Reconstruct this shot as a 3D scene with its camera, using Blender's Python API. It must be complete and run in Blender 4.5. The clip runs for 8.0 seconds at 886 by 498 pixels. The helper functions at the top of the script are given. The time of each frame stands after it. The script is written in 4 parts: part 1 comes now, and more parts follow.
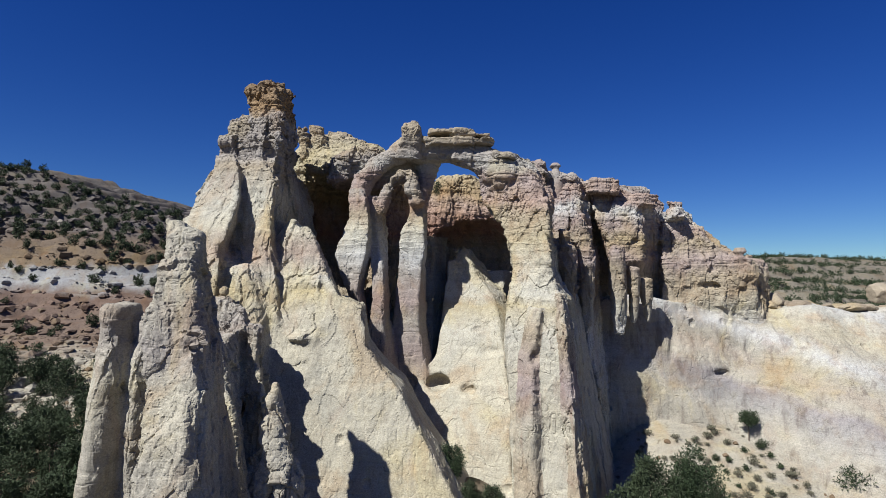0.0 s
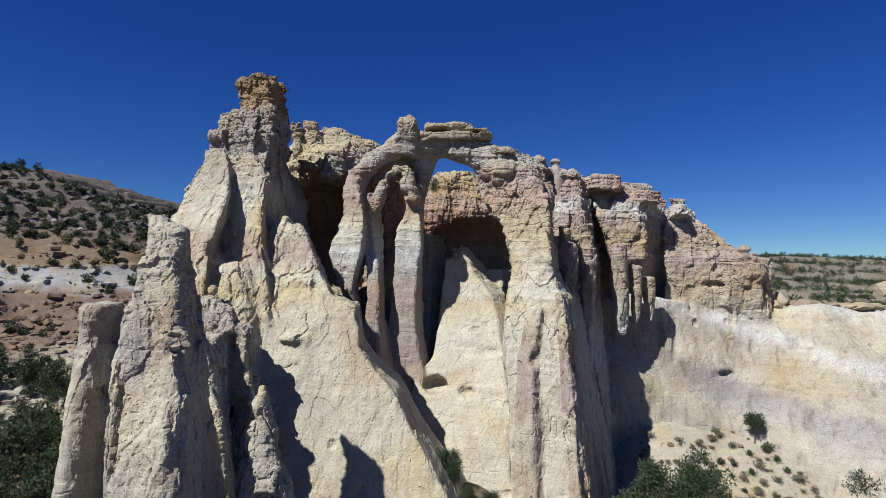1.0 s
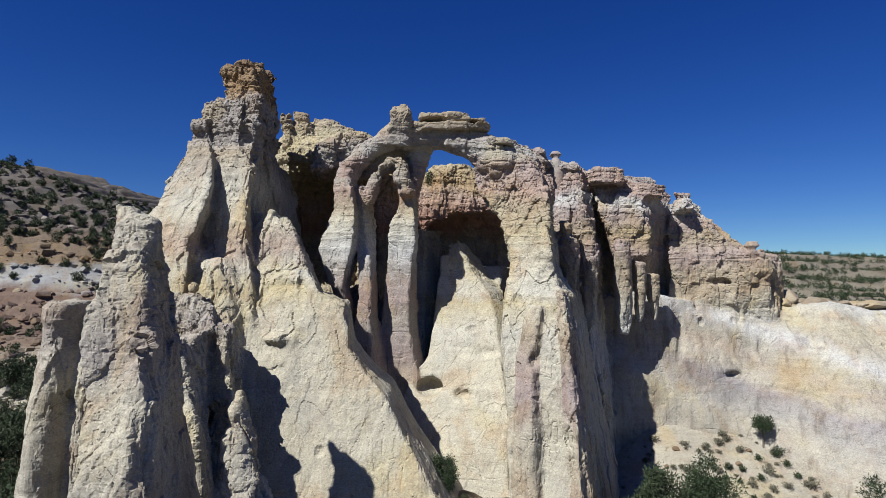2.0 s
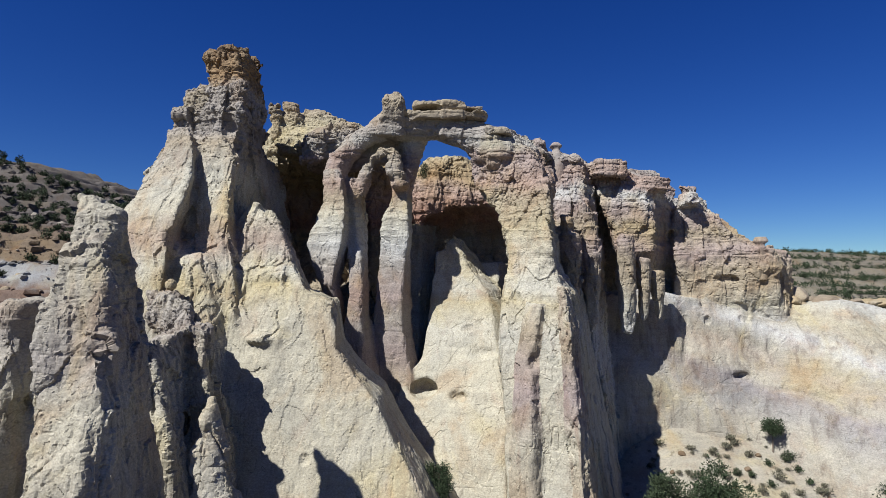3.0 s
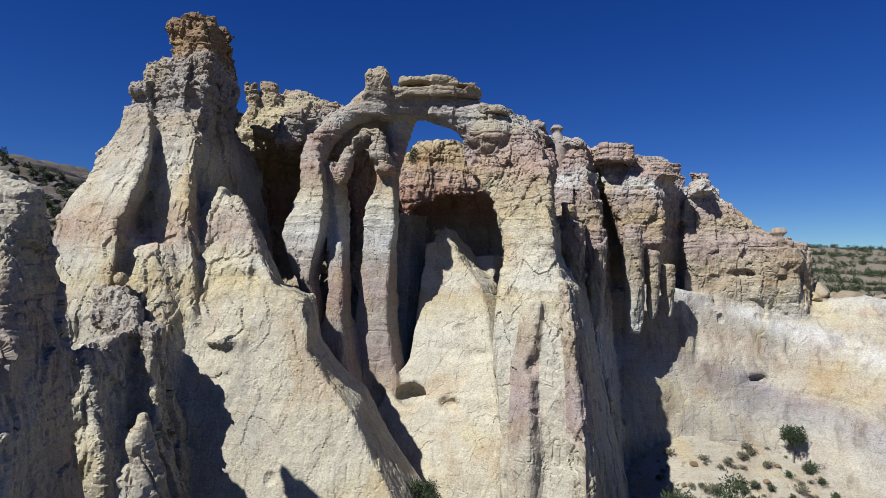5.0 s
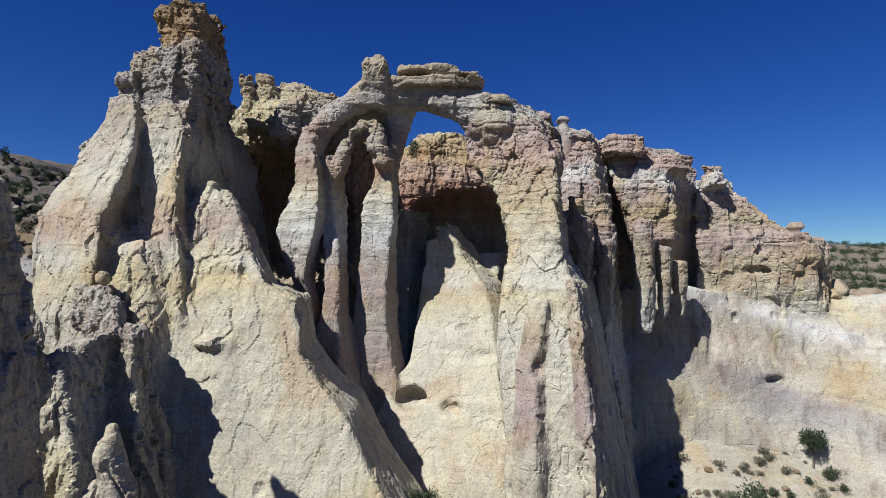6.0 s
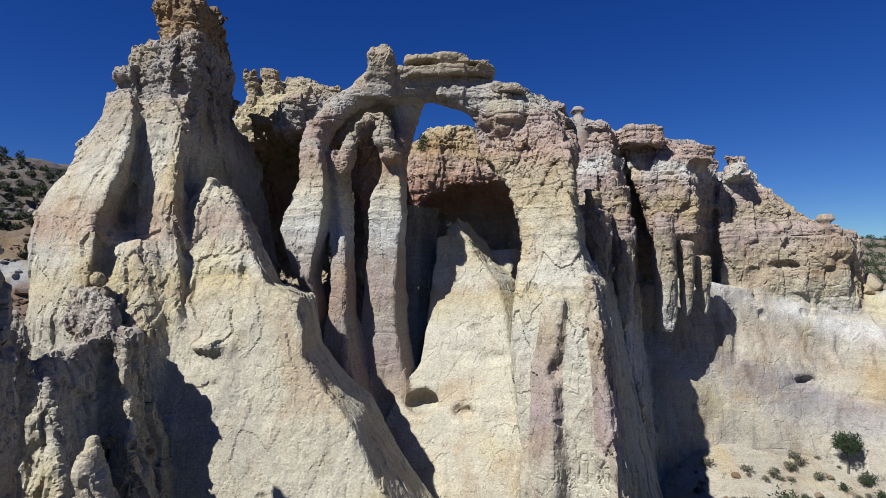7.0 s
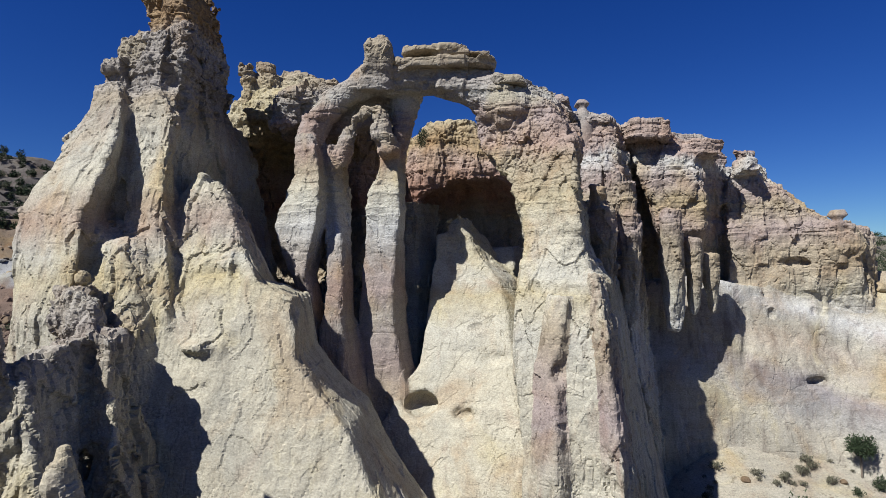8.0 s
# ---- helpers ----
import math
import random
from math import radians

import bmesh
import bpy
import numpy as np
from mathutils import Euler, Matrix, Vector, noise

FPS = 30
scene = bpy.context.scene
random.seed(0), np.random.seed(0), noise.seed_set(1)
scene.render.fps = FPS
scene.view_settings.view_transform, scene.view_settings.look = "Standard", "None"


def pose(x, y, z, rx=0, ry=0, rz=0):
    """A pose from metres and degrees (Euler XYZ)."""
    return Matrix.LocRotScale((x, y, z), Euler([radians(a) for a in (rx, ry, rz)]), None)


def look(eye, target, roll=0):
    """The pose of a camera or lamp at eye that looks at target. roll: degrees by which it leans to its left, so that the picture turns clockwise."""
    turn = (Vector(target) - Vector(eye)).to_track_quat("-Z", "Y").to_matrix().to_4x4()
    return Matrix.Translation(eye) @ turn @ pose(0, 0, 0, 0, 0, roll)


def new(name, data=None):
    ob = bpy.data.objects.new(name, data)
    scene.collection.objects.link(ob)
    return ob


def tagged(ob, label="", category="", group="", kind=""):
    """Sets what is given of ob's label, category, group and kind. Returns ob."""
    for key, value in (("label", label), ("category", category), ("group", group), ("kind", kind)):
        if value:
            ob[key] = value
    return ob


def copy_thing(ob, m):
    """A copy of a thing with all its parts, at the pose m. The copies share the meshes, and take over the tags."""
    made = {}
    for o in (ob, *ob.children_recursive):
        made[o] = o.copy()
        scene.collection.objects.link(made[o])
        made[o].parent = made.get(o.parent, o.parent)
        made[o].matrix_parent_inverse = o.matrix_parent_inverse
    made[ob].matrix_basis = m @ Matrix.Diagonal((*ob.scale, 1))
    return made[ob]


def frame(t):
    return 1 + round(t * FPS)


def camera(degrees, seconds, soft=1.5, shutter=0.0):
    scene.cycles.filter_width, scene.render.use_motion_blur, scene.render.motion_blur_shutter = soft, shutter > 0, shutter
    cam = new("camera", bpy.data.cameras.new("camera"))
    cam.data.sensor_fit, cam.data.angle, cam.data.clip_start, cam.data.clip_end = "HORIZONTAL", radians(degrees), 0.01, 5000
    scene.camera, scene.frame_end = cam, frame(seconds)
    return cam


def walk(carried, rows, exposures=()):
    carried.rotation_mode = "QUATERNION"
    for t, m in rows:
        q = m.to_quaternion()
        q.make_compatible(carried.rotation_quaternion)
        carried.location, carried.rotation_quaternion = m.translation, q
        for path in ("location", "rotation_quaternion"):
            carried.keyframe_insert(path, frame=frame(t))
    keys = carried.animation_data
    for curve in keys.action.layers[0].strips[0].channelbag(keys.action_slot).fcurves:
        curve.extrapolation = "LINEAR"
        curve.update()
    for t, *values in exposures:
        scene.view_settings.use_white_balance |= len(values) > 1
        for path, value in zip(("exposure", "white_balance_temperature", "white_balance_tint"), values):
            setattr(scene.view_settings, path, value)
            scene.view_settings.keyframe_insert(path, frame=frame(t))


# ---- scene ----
cam = camera(73.3, 8.0, soft=0.75)
METRES, EYE, TILT, LEAN, TURN = 22.0, 28.0, 3.0, 0.0, 0.0
ROWS = [
    (0.0, 0.0, 0.0, 0.0, -0.0, 0.0, -0.0),
    (0.5, 0.0038, 0.0355, -0.0049, -0.04, 0.03, 0.02),
    (1.0, 0.0112, 0.0962, -0.0122, -0.09, 0.01, 0.03),
    (1.5, 0.0203, 0.1681, -0.0208, -0.15, -0.03, 0.05),
    (3.0, 0.0507, 0.397, -0.0432, -0.32, -0.29, 0.06),
    (3.5, 0.0605, 0.4715, -0.0499, -0.37, -0.37, 0.07),
    (4.0, 0.0716, 0.5428, -0.0554, -0.42, -0.47, 0.06),
    (4.5, 0.0831, 0.6117, -0.0625, -0.46, -0.56, 0.02),
    (6.0, 0.1145, 0.7976, -0.0804, 0.1, -0.74, 0.29),
    (6.5, 0.1208, 0.8545, -0.0872, 0.98, -0.74, 0.75),
    (7.0, 0.1312, 0.9062, -0.0914, 1.51, -0.8, 0.93),
    (7.5, 0.1389, 0.9533, -0.0956, 1.72, -0.84, 1.02),
    (8.0, 0.1444, 0.9842, -0.0981, 1.84, -0.92, 1.05),
]
walk(cam, [(t, pose(0, 0, EYE, TILT, LEAN, TURN) @ pose(METRES * x, METRES * y, METRES * z, 90 + pitch, roll, yaw)) for t, x, y, z, yaw, pitch, roll in ROWS], [(0.0, 0.64), (8.0, 0.64)])

# ---- world, sun ----
SUN_WAY = Vector((11.6, 10.6, -18.6)).normalized()   # the way the sunlight travels
sun_elev = math.asin(-SUN_WAY.z)
sun_turn = math.atan2(-SUN_WAY.x, -SUN_WAY.y)
world = bpy.data.worlds.new("sky")
scene.world = world
world.use_nodes = True
wn = world.node_tree.nodes
sky = wn.new("ShaderNodeTexSky")
sky.sky_type = "NISHITA"
sky.sun_disc = False
sky.sun_elevation = sun_elev
sky.sun_rotation = sun_turn
sky.altitude = 1900
sky.air_density = 1.0
sky.dust_density = 0.0
sky.ozone_density = 4.5
wn["Background"].inputs["Strength"].default_value = 0.041
deep = wn.new("ShaderNodeHueSaturation")   # the deep blue of dry air at this height
deep.inputs["Saturation"].default_value = 1.3
deep.inputs["Value"].default_value = 1.05
deep.inputs["Hue"].default_value = 0.522
world.node_tree.links.new(sky.outputs[0], deep.inputs["Color"])
azure = wn.new("ShaderNodeMix")
azure.data_type, azure.blend_type = "RGBA", "MULTIPLY"
azure.inputs[0].default_value, azure.inputs[7].default_value = 1.0, (0.74, 1.0, 1.14, 1)
world.node_tree.links.new(deep.outputs[0], azure.inputs[6])
world.node_tree.links.new(azure.outputs[2], wn["Background"].inputs["Color"])
sun_data = bpy.data.lights.new("sun", "SUN")
sun_data.energy, sun_data.angle, sun_data.color = 5.0, radians(0.53), (1.0, 0.985, 0.935)
sun = new("sun", sun_data)
sun.matrix_world = look((0, 0, 120), Vector((0, 0, 120)) + SUN_WAY)


# ---- noise ----
def hash3(ix, iy, iz, seed):
    h = (ix.astype(np.uint32) * np.uint32(374761393) + iy.astype(np.uint32) * np.uint32(668265263)
         + iz.astype(np.uint32) * np.uint32(2147483647) + np.uint32((seed * 974634599) % 4294967296))
    h = (h ^ (h >> np.uint32(13))) * np.uint32(1274126177)
    h = (h ^ (h >> np.uint32(16))) * np.uint32(2246822519)
    return ((h ^ (h >> np.uint32(15))) & np.uint32(0xFFFFFF)).astype(np.float32) / np.float32(0xFFFFFF)


def vnoise(p, seed=0):
    """Smooth noise, -1 to 1, at the points p (n, 3)."""
    q = np.floor(p)
    f = (p - q).astype(np.float32)
    q = q.astype(np.int64)
    f = f * f * f * (f * (f * 6 - 15) + 10)
    out = 0
    for i in (0, 1):
        wx = f[:, 0] if i else 1 - f[:, 0]
        for j in (0, 1):
            wy = f[:, 1] if j else 1 - f[:, 1]
            for k in (0, 1):
                wz = f[:, 2] if k else 1 - f[:, 2]
                out = out + wx * wy * wz * hash3(q[:, 0] + i, q[:, 1] + j, q[:, 2] + k, seed)
    return out * 2 - 1


def fbm(p, octaves=3, seed=0):
    out, amp = 0, 1.0
    for o in range(octaves):
        out = out + amp * vnoise(p * (2.03 ** o) + 17.3 * o, seed + o)
        amp *= 0.5
    return out / 1.75


def cells(p, seed=0):
    """Voronoi: nearest and second distances, and a tilted facet height for each cell."""
    q = np.floor(p).astype(np.int64)
    d1 = np.full(len(p), 9.0, np.float32)
    d2 = d1.copy()
    val = np.zeros(len(p), np.float32)
    p = p.astype(np.float32)
    for i in (-1, 0, 1):
        for j in (-1, 0, 1):
            for k in (-1, 0, 1):
                a, b, c = q[:, 0] + i, q[:, 1] + j, q[:, 2] + k
                h1, h2, h3 = hash3(a, b, c, seed), hash3(a, b, c, seed + 7), hash3(a, b, c, seed + 13)
                dx, dy, dz = p[:, 0] - a - h1, p[:, 1] - b - h2, p[:, 2] - c - h3
                d = (dx * dx + dy * dy + dz * dz).astype(np.float32)
                near = d < d1
                d2 = np.where(near, d1, np.minimum(d2, d))
                face = (h1 * 7.31 + h2 * 3.17) % 1 - 0.5 + 1.5 * (((h2 * 9.7) % 1 - 0.5) * dx + ((h3 * 8.3) % 1 - 0.5) * dy + ((h1 * 6.1) % 1 - 0.5) * dz)
                val = np.where(near, face, val)
                d1 = np.where(near, d, d1)
    return np.sqrt(d1), np.sqrt(d2), val.astype(np.float32)


# ---- materials ----
def mat(name, rough=0.9):
    m = bpy.data.materials.new(name)
    m.use_nodes = True
    nt = m.node_tree
    bsdf = nt.nodes["Principled BSDF"]
    bsdf.inputs["Roughness"].default_value = rough
    bsdf.inputs["Specular IOR Level"].default_value = 0.2
    return m, nt, bsdf


def node(nt, kind, **inputs):
    n = nt.nodes.new(kind)
    for k, v in inputs.items():
        n.inputs[k.replace("_", " ")].default_value = v
    return n


def math_node(nt, op, a, b):
    n = nt.nodes.new("ShaderNodeMath")
    n.operation = op
    for i, v in enumerate((a, b)):
        if isinstance(v, (int, float)):
            n.inputs[i].default_value = v
        else:
            nt.links.new(v, n.inputs[i])
    return n.outputs[0]


def mix(nt, mode, fac, a, b):
    n = nt.nodes.new("ShaderNodeMix")
    n.data_type, n.blend_type = "RGBA", mode
    for sock, v in ((n.inputs[0], fac), (n.inputs[6], a), (n.inputs[7], b)):
        if isinstance(v, (int, float)):
            sock.default_value = v
        elif isinstance(v, tuple):
            sock.default_value = (*v, 1)
        else:
            nt.links.new(v, sock)
    return n.outputs[2]


def ramp(nt, value, stops, smooth="LINEAR"):
    n = nt.nodes.new("ShaderNodeValToRGB")
    n.color_ramp.interpolation = smooth
    e = n.color_ramp.elements
    e[0].position, e[0].color = stops[0][0], (*stops[0][1], 1)
    e[1].position, e[1].color = stops[-1][0], (*stops[-1][1], 1)
    for p, c in stops[1:-1]:
        e.new(p).color = (*c, 1)
    nt.links.new(value, n.inputs[0])
    return n.outputs[0]


def noise_at(nt, where, scale, stretch=(1, 1, 1), detail=4, rough=0.55, warp=0.0):
    mp = nt.nodes.new("ShaderNodeMapping")
    mp.inputs["Scale"].default_value = stretch
    nt.links.new(where, mp.inputs["Vector"])
    n = node(nt, "ShaderNodeTexNoise", Scale=scale, Detail=detail, Roughness=rough, Distortion=warp)
    nt.links.new(mp.outputs[0], n.inputs["Vector"])
    return n.outputs["Fac"]


def rock(name, strata, wobble=3.0, tilt=(0.0, 0.0), streak=0.35, lichen=0.3, bump=0.5, stain=0.45):
    """Layered sandstone: strata is a list of (height in metres, colour)."""
    m, nt, bsdf = mat(name, 0.92)
    pos = nt.nodes.new("ShaderNodeNewGeometry").outputs["Position"]
    sep = nt.nodes.new("ShaderNodeSeparateXYZ")
    nt.links.new(pos, sep.inputs[0])
    big = noise_at(nt, pos, 0.16, (1, 1, 0.6), 5, 0.6)
    z = math_node(nt, "ADD", sep.outputs[2], math_node(nt, "MULTIPLY", math_node(nt, "SUBTRACT", big, 0.5), wobble * 2))
    z = math_node(nt, "ADD", z, math_node(nt, "MULTIPLY", sep.outputs[0], tilt[0]))
    z = math_node(nt, "ADD", z, math_node(nt, "MULTIPLY", sep.outputs[1], tilt[1]))
    lo, hi = strata[0][0], strata[-1][0]
    f = math_node(nt, "DIVIDE", math_node(nt, "SUBTRACT", z, lo), hi - lo)
    col = ramp(nt, f, [((h - lo) / (hi - lo), c) for h, c in strata])
    # fine bedding, rain streaks down the face, mottling, dark varnish, hairline cracks
    bed = noise_at(nt, pos, 1.0, (0.12, 0.12, 2.2), 5, 0.65, 0.3)
    col = mix(nt, "MULTIPLY", 0.5, col, ramp(nt, bed, [(0.3, (0.74, 0.73, 0.72)), (0.55, (1, 1, 1)), (0.75, (1.0, 0.98, 0.93))]))
    run = noise_at(nt, pos, 0.9, (1, 1, 0.09), 5, 0.6, 0.4)
    col = mix(nt, "MULTIPLY", streak, col, ramp(nt, run, [(0.32, (0.60, 0.56, 0.56)), (0.46, (0.98, 0.97, 0.97)), (0.7, (1, 1, 1))]))
    patch = noise_at(nt, pos, 0.13, (1, 1, 0.7), 5, 0.6, 0.6)
    col = mix(nt, "MULTIPLY", 0.8, col, ramp(nt, patch, [(0.36, (1.03, 0.97, 0.78)), (0.47, (1, 1, 1)), (0.55, (1, 1, 1)), (0.66, (0.86, 0.88, 0.92))]))
    blotch = noise_at(nt, pos, 0.34, (1, 1, 0.35), 6, 0.65, 0.8)
    col = mix(nt, "MULTIPLY", stain, col, ramp(nt, blotch, [(0.0, (1, 1, 1)), (0.56, (1, 1, 1)), (0.66, (0.80, 0.69, 0.67))]))
    mot = noise_at(nt, pos, 0.55, (1, 1, 1), 6, 0.65)
    col = mix(nt, "OVERLAY", 0.3, col, ramp(nt, mot, [(0.3, (0.38, 0.38, 0.39)), (0.7, (0.60, 0.59, 0.58))]))
    grain = noise_at(nt, pos, 6.0, (1, 1, 1.6), 7, 0.75)
    col = mix(nt, "OVERLAY", 0.8, col, ramp(nt, grain, [(0.3, (0.26, 0.26, 0.26)), (0.7, (0.70, 0.70, 0.70))]))
    rust = noise_at(nt, pos, 0.21, (1, 1, 0.8), 6, 0.6, 0.5)
    col = mix(nt, "MULTIPLY", 0.5, col, ramp(nt, rust, [(0.35, (0.86, 0.67, 0.50)), (0.47, (0.99, 0.965, 0.93)), (0.6, (1, 1, 1))]))
    spot = noise_at(nt, pos, 1.7, (1, 1, 0.7), 7, 0.75)
    col = mix(nt, "MULTIPLY", lichen, col, ramp(nt, spot, [(0.36, (0.45, 0.43, 0.41)), (0.44, (1, 1, 1)), (1.0, (1, 1, 1))]))
    where = ramp(nt, noise_at(nt, pos, 0.23, (1, 1, 0.7), 3), [(0.45, (0, 0, 0)), (0.6, (0.7, 0.7, 0.7))])
    for scale, stretch, wide in ((0.7, (1, 1, 0.22), 0.006), (0.8, (0.4, 0.4, 1), 0.005)):
        line = noise_at(nt, pos, scale, stretch, 3, 0.55, 0.8)
        off = math_node(nt, "ABSOLUTE", math_node(nt, "SUBTRACT", line, 0.5), 0)
        col = mix(nt, "MULTIPLY", where, col, ramp(nt, off, [(0.0, (0.35, 0.33, 0.31)), (wide * 0.5, (0.6, 0.58, 0.56)), (wide, (1, 1, 1)), (1.0, (1, 1, 1))]))
    nt.links.new(col, bsdf.inputs["Base Color"])
    b1 = node(nt, "ShaderNodeBump", Strength=bump, Distance=0.1)
    nt.links.new(noise_at(nt, pos, 1.5, (1, 1, 0.7), 9, 0.7, 0.4), b1.inputs["Height"])
    b2 = node(nt, "ShaderNodeBump", Strength=min(1.0, bump * 1.4), Distance=0.07)
    nt.links.new(noise_at(nt, pos, 4.0, (1, 1, 1.3), 7, 0.8), b2.inputs["Height"])
    nt.links.new(b1.outputs[0], b2.inputs["Normal"])
    nt.links.new(b2.outputs[0], bsdf.inputs["Normal"])
    return m


CREAM, PALE, WHITE = (0.382, 0.362, 0.296), (0.389, 0.380, 0.330), (0.407, 0.410, 0.400)
YELLOW, TAN, GREY = (0.352, 0.318, 0.225), (0.300, 0.258, 0.195), (0.285, 0.265, 0.245)
MAUVE, PINK, BROWN = (0.285, 0.236, 0.221), (0.315, 0.243, 0.208), (0.158, 0.119, 0.083)
STONE = (0.325, 0.308, 0.262)
rock_arch = rock("banded sandstone", [(0, CREAM), (18, CREAM), (22, PALE), (25, YELLOW), (26.5, PALE), (30, CREAM), (33, YELLOW), (36, TAN), (37.5, PINK), (39.5, MAUVE), (41, MAUVE), (42.5, (0.324, 0.317, 0.295)), (44, GREY), (46, TAN)], 2.6)
rock_stained = rock("stained sandstone", [(0, CREAM), (8, TAN), (13, CREAM), (17, MAUVE), (21, TAN), (25, CREAM), (46, TAN)], 5.0, streak=0.7, stain=0.8)
rock_pillar = rock("pillar sandstone", [(0, CREAM), (15, TAN), (19, MAUVE), (23, GREY), (26, MAUVE), (29, GREY), (31, WHITE), (33, PALE), (34.5, CREAM), (36, TAN), (37.5, PINK), (39, GREY), (42, TAN), (46, GREY)], 2.2)
rock_chim = rock("chimney sandstone", [(0, CREAM), (18, CREAM), (24, CREAM), (26.5, YELLOW), (28.5, PALE), (31, (0.330, 0.275, 0.230)), (34, CREAM), (38, PALE), (41, TAN), (42.5, GREY), (44, (0.235, 0.215, 0.195)), (47.5, GREY), (48.6, (0.260, 0.185, 0.110)), (52, (0.190, 0.145, 0.100))], 2.2)
rock_spire = rock("spire sandstone", [(0, STONE), (15, STONE), (20, CREAM), (24, GREY), (27, STONE), (31, STONE), (34, CREAM)], 3.5, streak=0.6)
rock_cliff = rock("layered cliff sandstone", [(0, PALE), (8, PALE), (21, WHITE), (23.5, CREAM), (26, TAN), (28.5, TAN), (31, MAUVE), (34, TAN), (36, MAUVE), (38.5, WHITE), (39.5, MAUVE), (41, PINK), (43, GREY), (46, MAUVE)], 3.6)
SLATE, BUFF = (0.285, 0.278, 0.265), (0.325, 0.302, 0.250)
rock_slick = rock("slickrock", [(14, BUFF), (19, STONE), (24, STONE), (26.5, SLATE), (28.5, (0.255, 0.240, 0.242)), (30, STONE), (32, (0.320, 0.285, 0.238)), (34, STONE), (36, WHITE), (38, STONE), (40, (0.355, 0.330, 0.255)), (42.5, PALE), (45, WHITE), (48, CREAM)], 2.2, tilt=(0.36, 0.0), streak=0.8, lichen=0.25)
rock_mesa = rock("mesa sandstone", [(0, CREAM), (28, TAN), (33, TAN), (35, (0.288, 0.169, 0.133)), (38.5, PINK), (40, (0.302, 0.230, 0.144)), (44, YELLOW), (48, YELLOW), (50, TAN), (52, (0.22, 0.18, 0.13))], 2.4)
rock_rubble = rock("brown rubble", [(0, BROWN), (20, BROWN), (26, TAN), (60, GREY)], 6.0, streak=0.2)
earth_far = rock("stony mesa slope", [(0, (0.202, 0.180, 0.144)), (20, (0.180, 0.166, 0.133)), (34, (0.158, 0.144, 0.119)), (60, (0.144, 0.133, 0.112))], 6.0, streak=0.1, lichen=0.9, bump=1.0)


# ---- implicit rock ----
def loft(rows, square=2.0, bottom=None, cut=0.3):
    """A free-standing rock column: elliptical sections stacked by height."""
    rows = np.array(sorted(rows))

    def field(X, Y, Z):
        z = Z.ravel() if Z.ndim == 3 else Z
        cx, cy, rx, ry = (np.interp(z, rows[:, 0], rows[:, i]).astype(np.float32) for i in (1, 2, 3, 4))
        if Z.ndim == 3:
            cx, cy, rx, ry = (a.reshape(Z.shape) for a in (cx, cy, rx, ry))
        u, v = np.abs(X - cx) / rx, np.abs(Y - cy) / ry
        if square > 2:
            r = np.sqrt(np.sqrt(u ** 4 + v ** 4))
        else:
            r = np.sqrt(u * u + v * v)
        f = (r - 1) * np.minimum(rx, ry)
        f = np.maximum(f, Z - rows[-1, 0] + cut)
        if bottom is not None:
            f = np.maximum(f, bottom - Z)
        return f
    return field


def wedge(rows, back=3.0, k=0.35, bottom=None):
    """A rock rib with a sharp front arris: plan sections of two facets stacked by height, closed behind."""
    rows = np.array(sorted(rows))

    def field(X, Y, Z):
        z = Z.ravel() if Z.ndim == 3 else Z
        xl, yl, xa, ya, xr, yr = (np.interp(z, rows[:, 0], rows[:, i]).astype(np.float32) for i in range(1, 7))
        if Z.ndim == 3:
            xl, yl, xa, ya, xr, yr = (a.reshape(Z.shape) for a in (xl, yl, xa, ya, xr, yr))

        def plane(nx, ny, px, py):
            n = np.sqrt(nx * nx + ny * ny)
            return (nx / n) * (X - px) + (ny / n) * (Y - py)
        lx, ly, rx, ry = ya - yl, xl - xa, yr - ya, xa - xr
        f = -smin(-plane(lx, ly, xa, ya), -plane(rx, ry, xa, ya), k)
        f = np.maximum(f, plane(-1 + 0 * xl, 0.15 + 0 * xl, xl, yl))
        f = np.maximum(f, plane(1 + 0 * xr, 0.6 + 0 * xr, xr, yr))
        f = np.maximum(f, Y - np.maximum(yl, yr) - back)
        f = np.maximum(f, Z - rows[-1, 0] + 0.2)
        if bottom is not None:
            f = np.maximum(f, bottom - Z)
        return f
    return field


def tube(rows, flat=1.0):
    """A bent arm of rock through (x, y, z, radius)."""
    def field(X, Y, Z):
        out = None
        for a, b in zip(rows, rows[1:]):
            d = [b[i] - a[i] for i in range(3)]
            px, py, pz = X - a[0], (Y - a[1]), Z - a[2]
            t = np.clip((px * d[0] + py * d[1] + pz * d[2]) / sum(c * c for c in d), 0, 1)
            r = np.sqrt((px - t * d[0]) ** 2 + ((py - t * d[1]) / flat) ** 2 + (pz - t * d[2]) ** 2) - (a[3] + t * (b[3] - a[3]))
            out = r if out is None else np.minimum(out, r)
        return out
    return field


def blob(x, y, z, rx, ry, rz):
    def field(X, Y, Z):
        r = np.sqrt(((X - x) / rx) ** 2 + ((Y - y) / ry) ** 2 + ((Z - z) / rz) ** 2)
        return (r - 1) * min(rx, ry, rz)
    return field


def smin(a, b, k):
    h = np.clip(0.5 + 0.5 * (b - a) / k, 0, 1)
    return b + (a - b) * h - k * h * (1 - h)


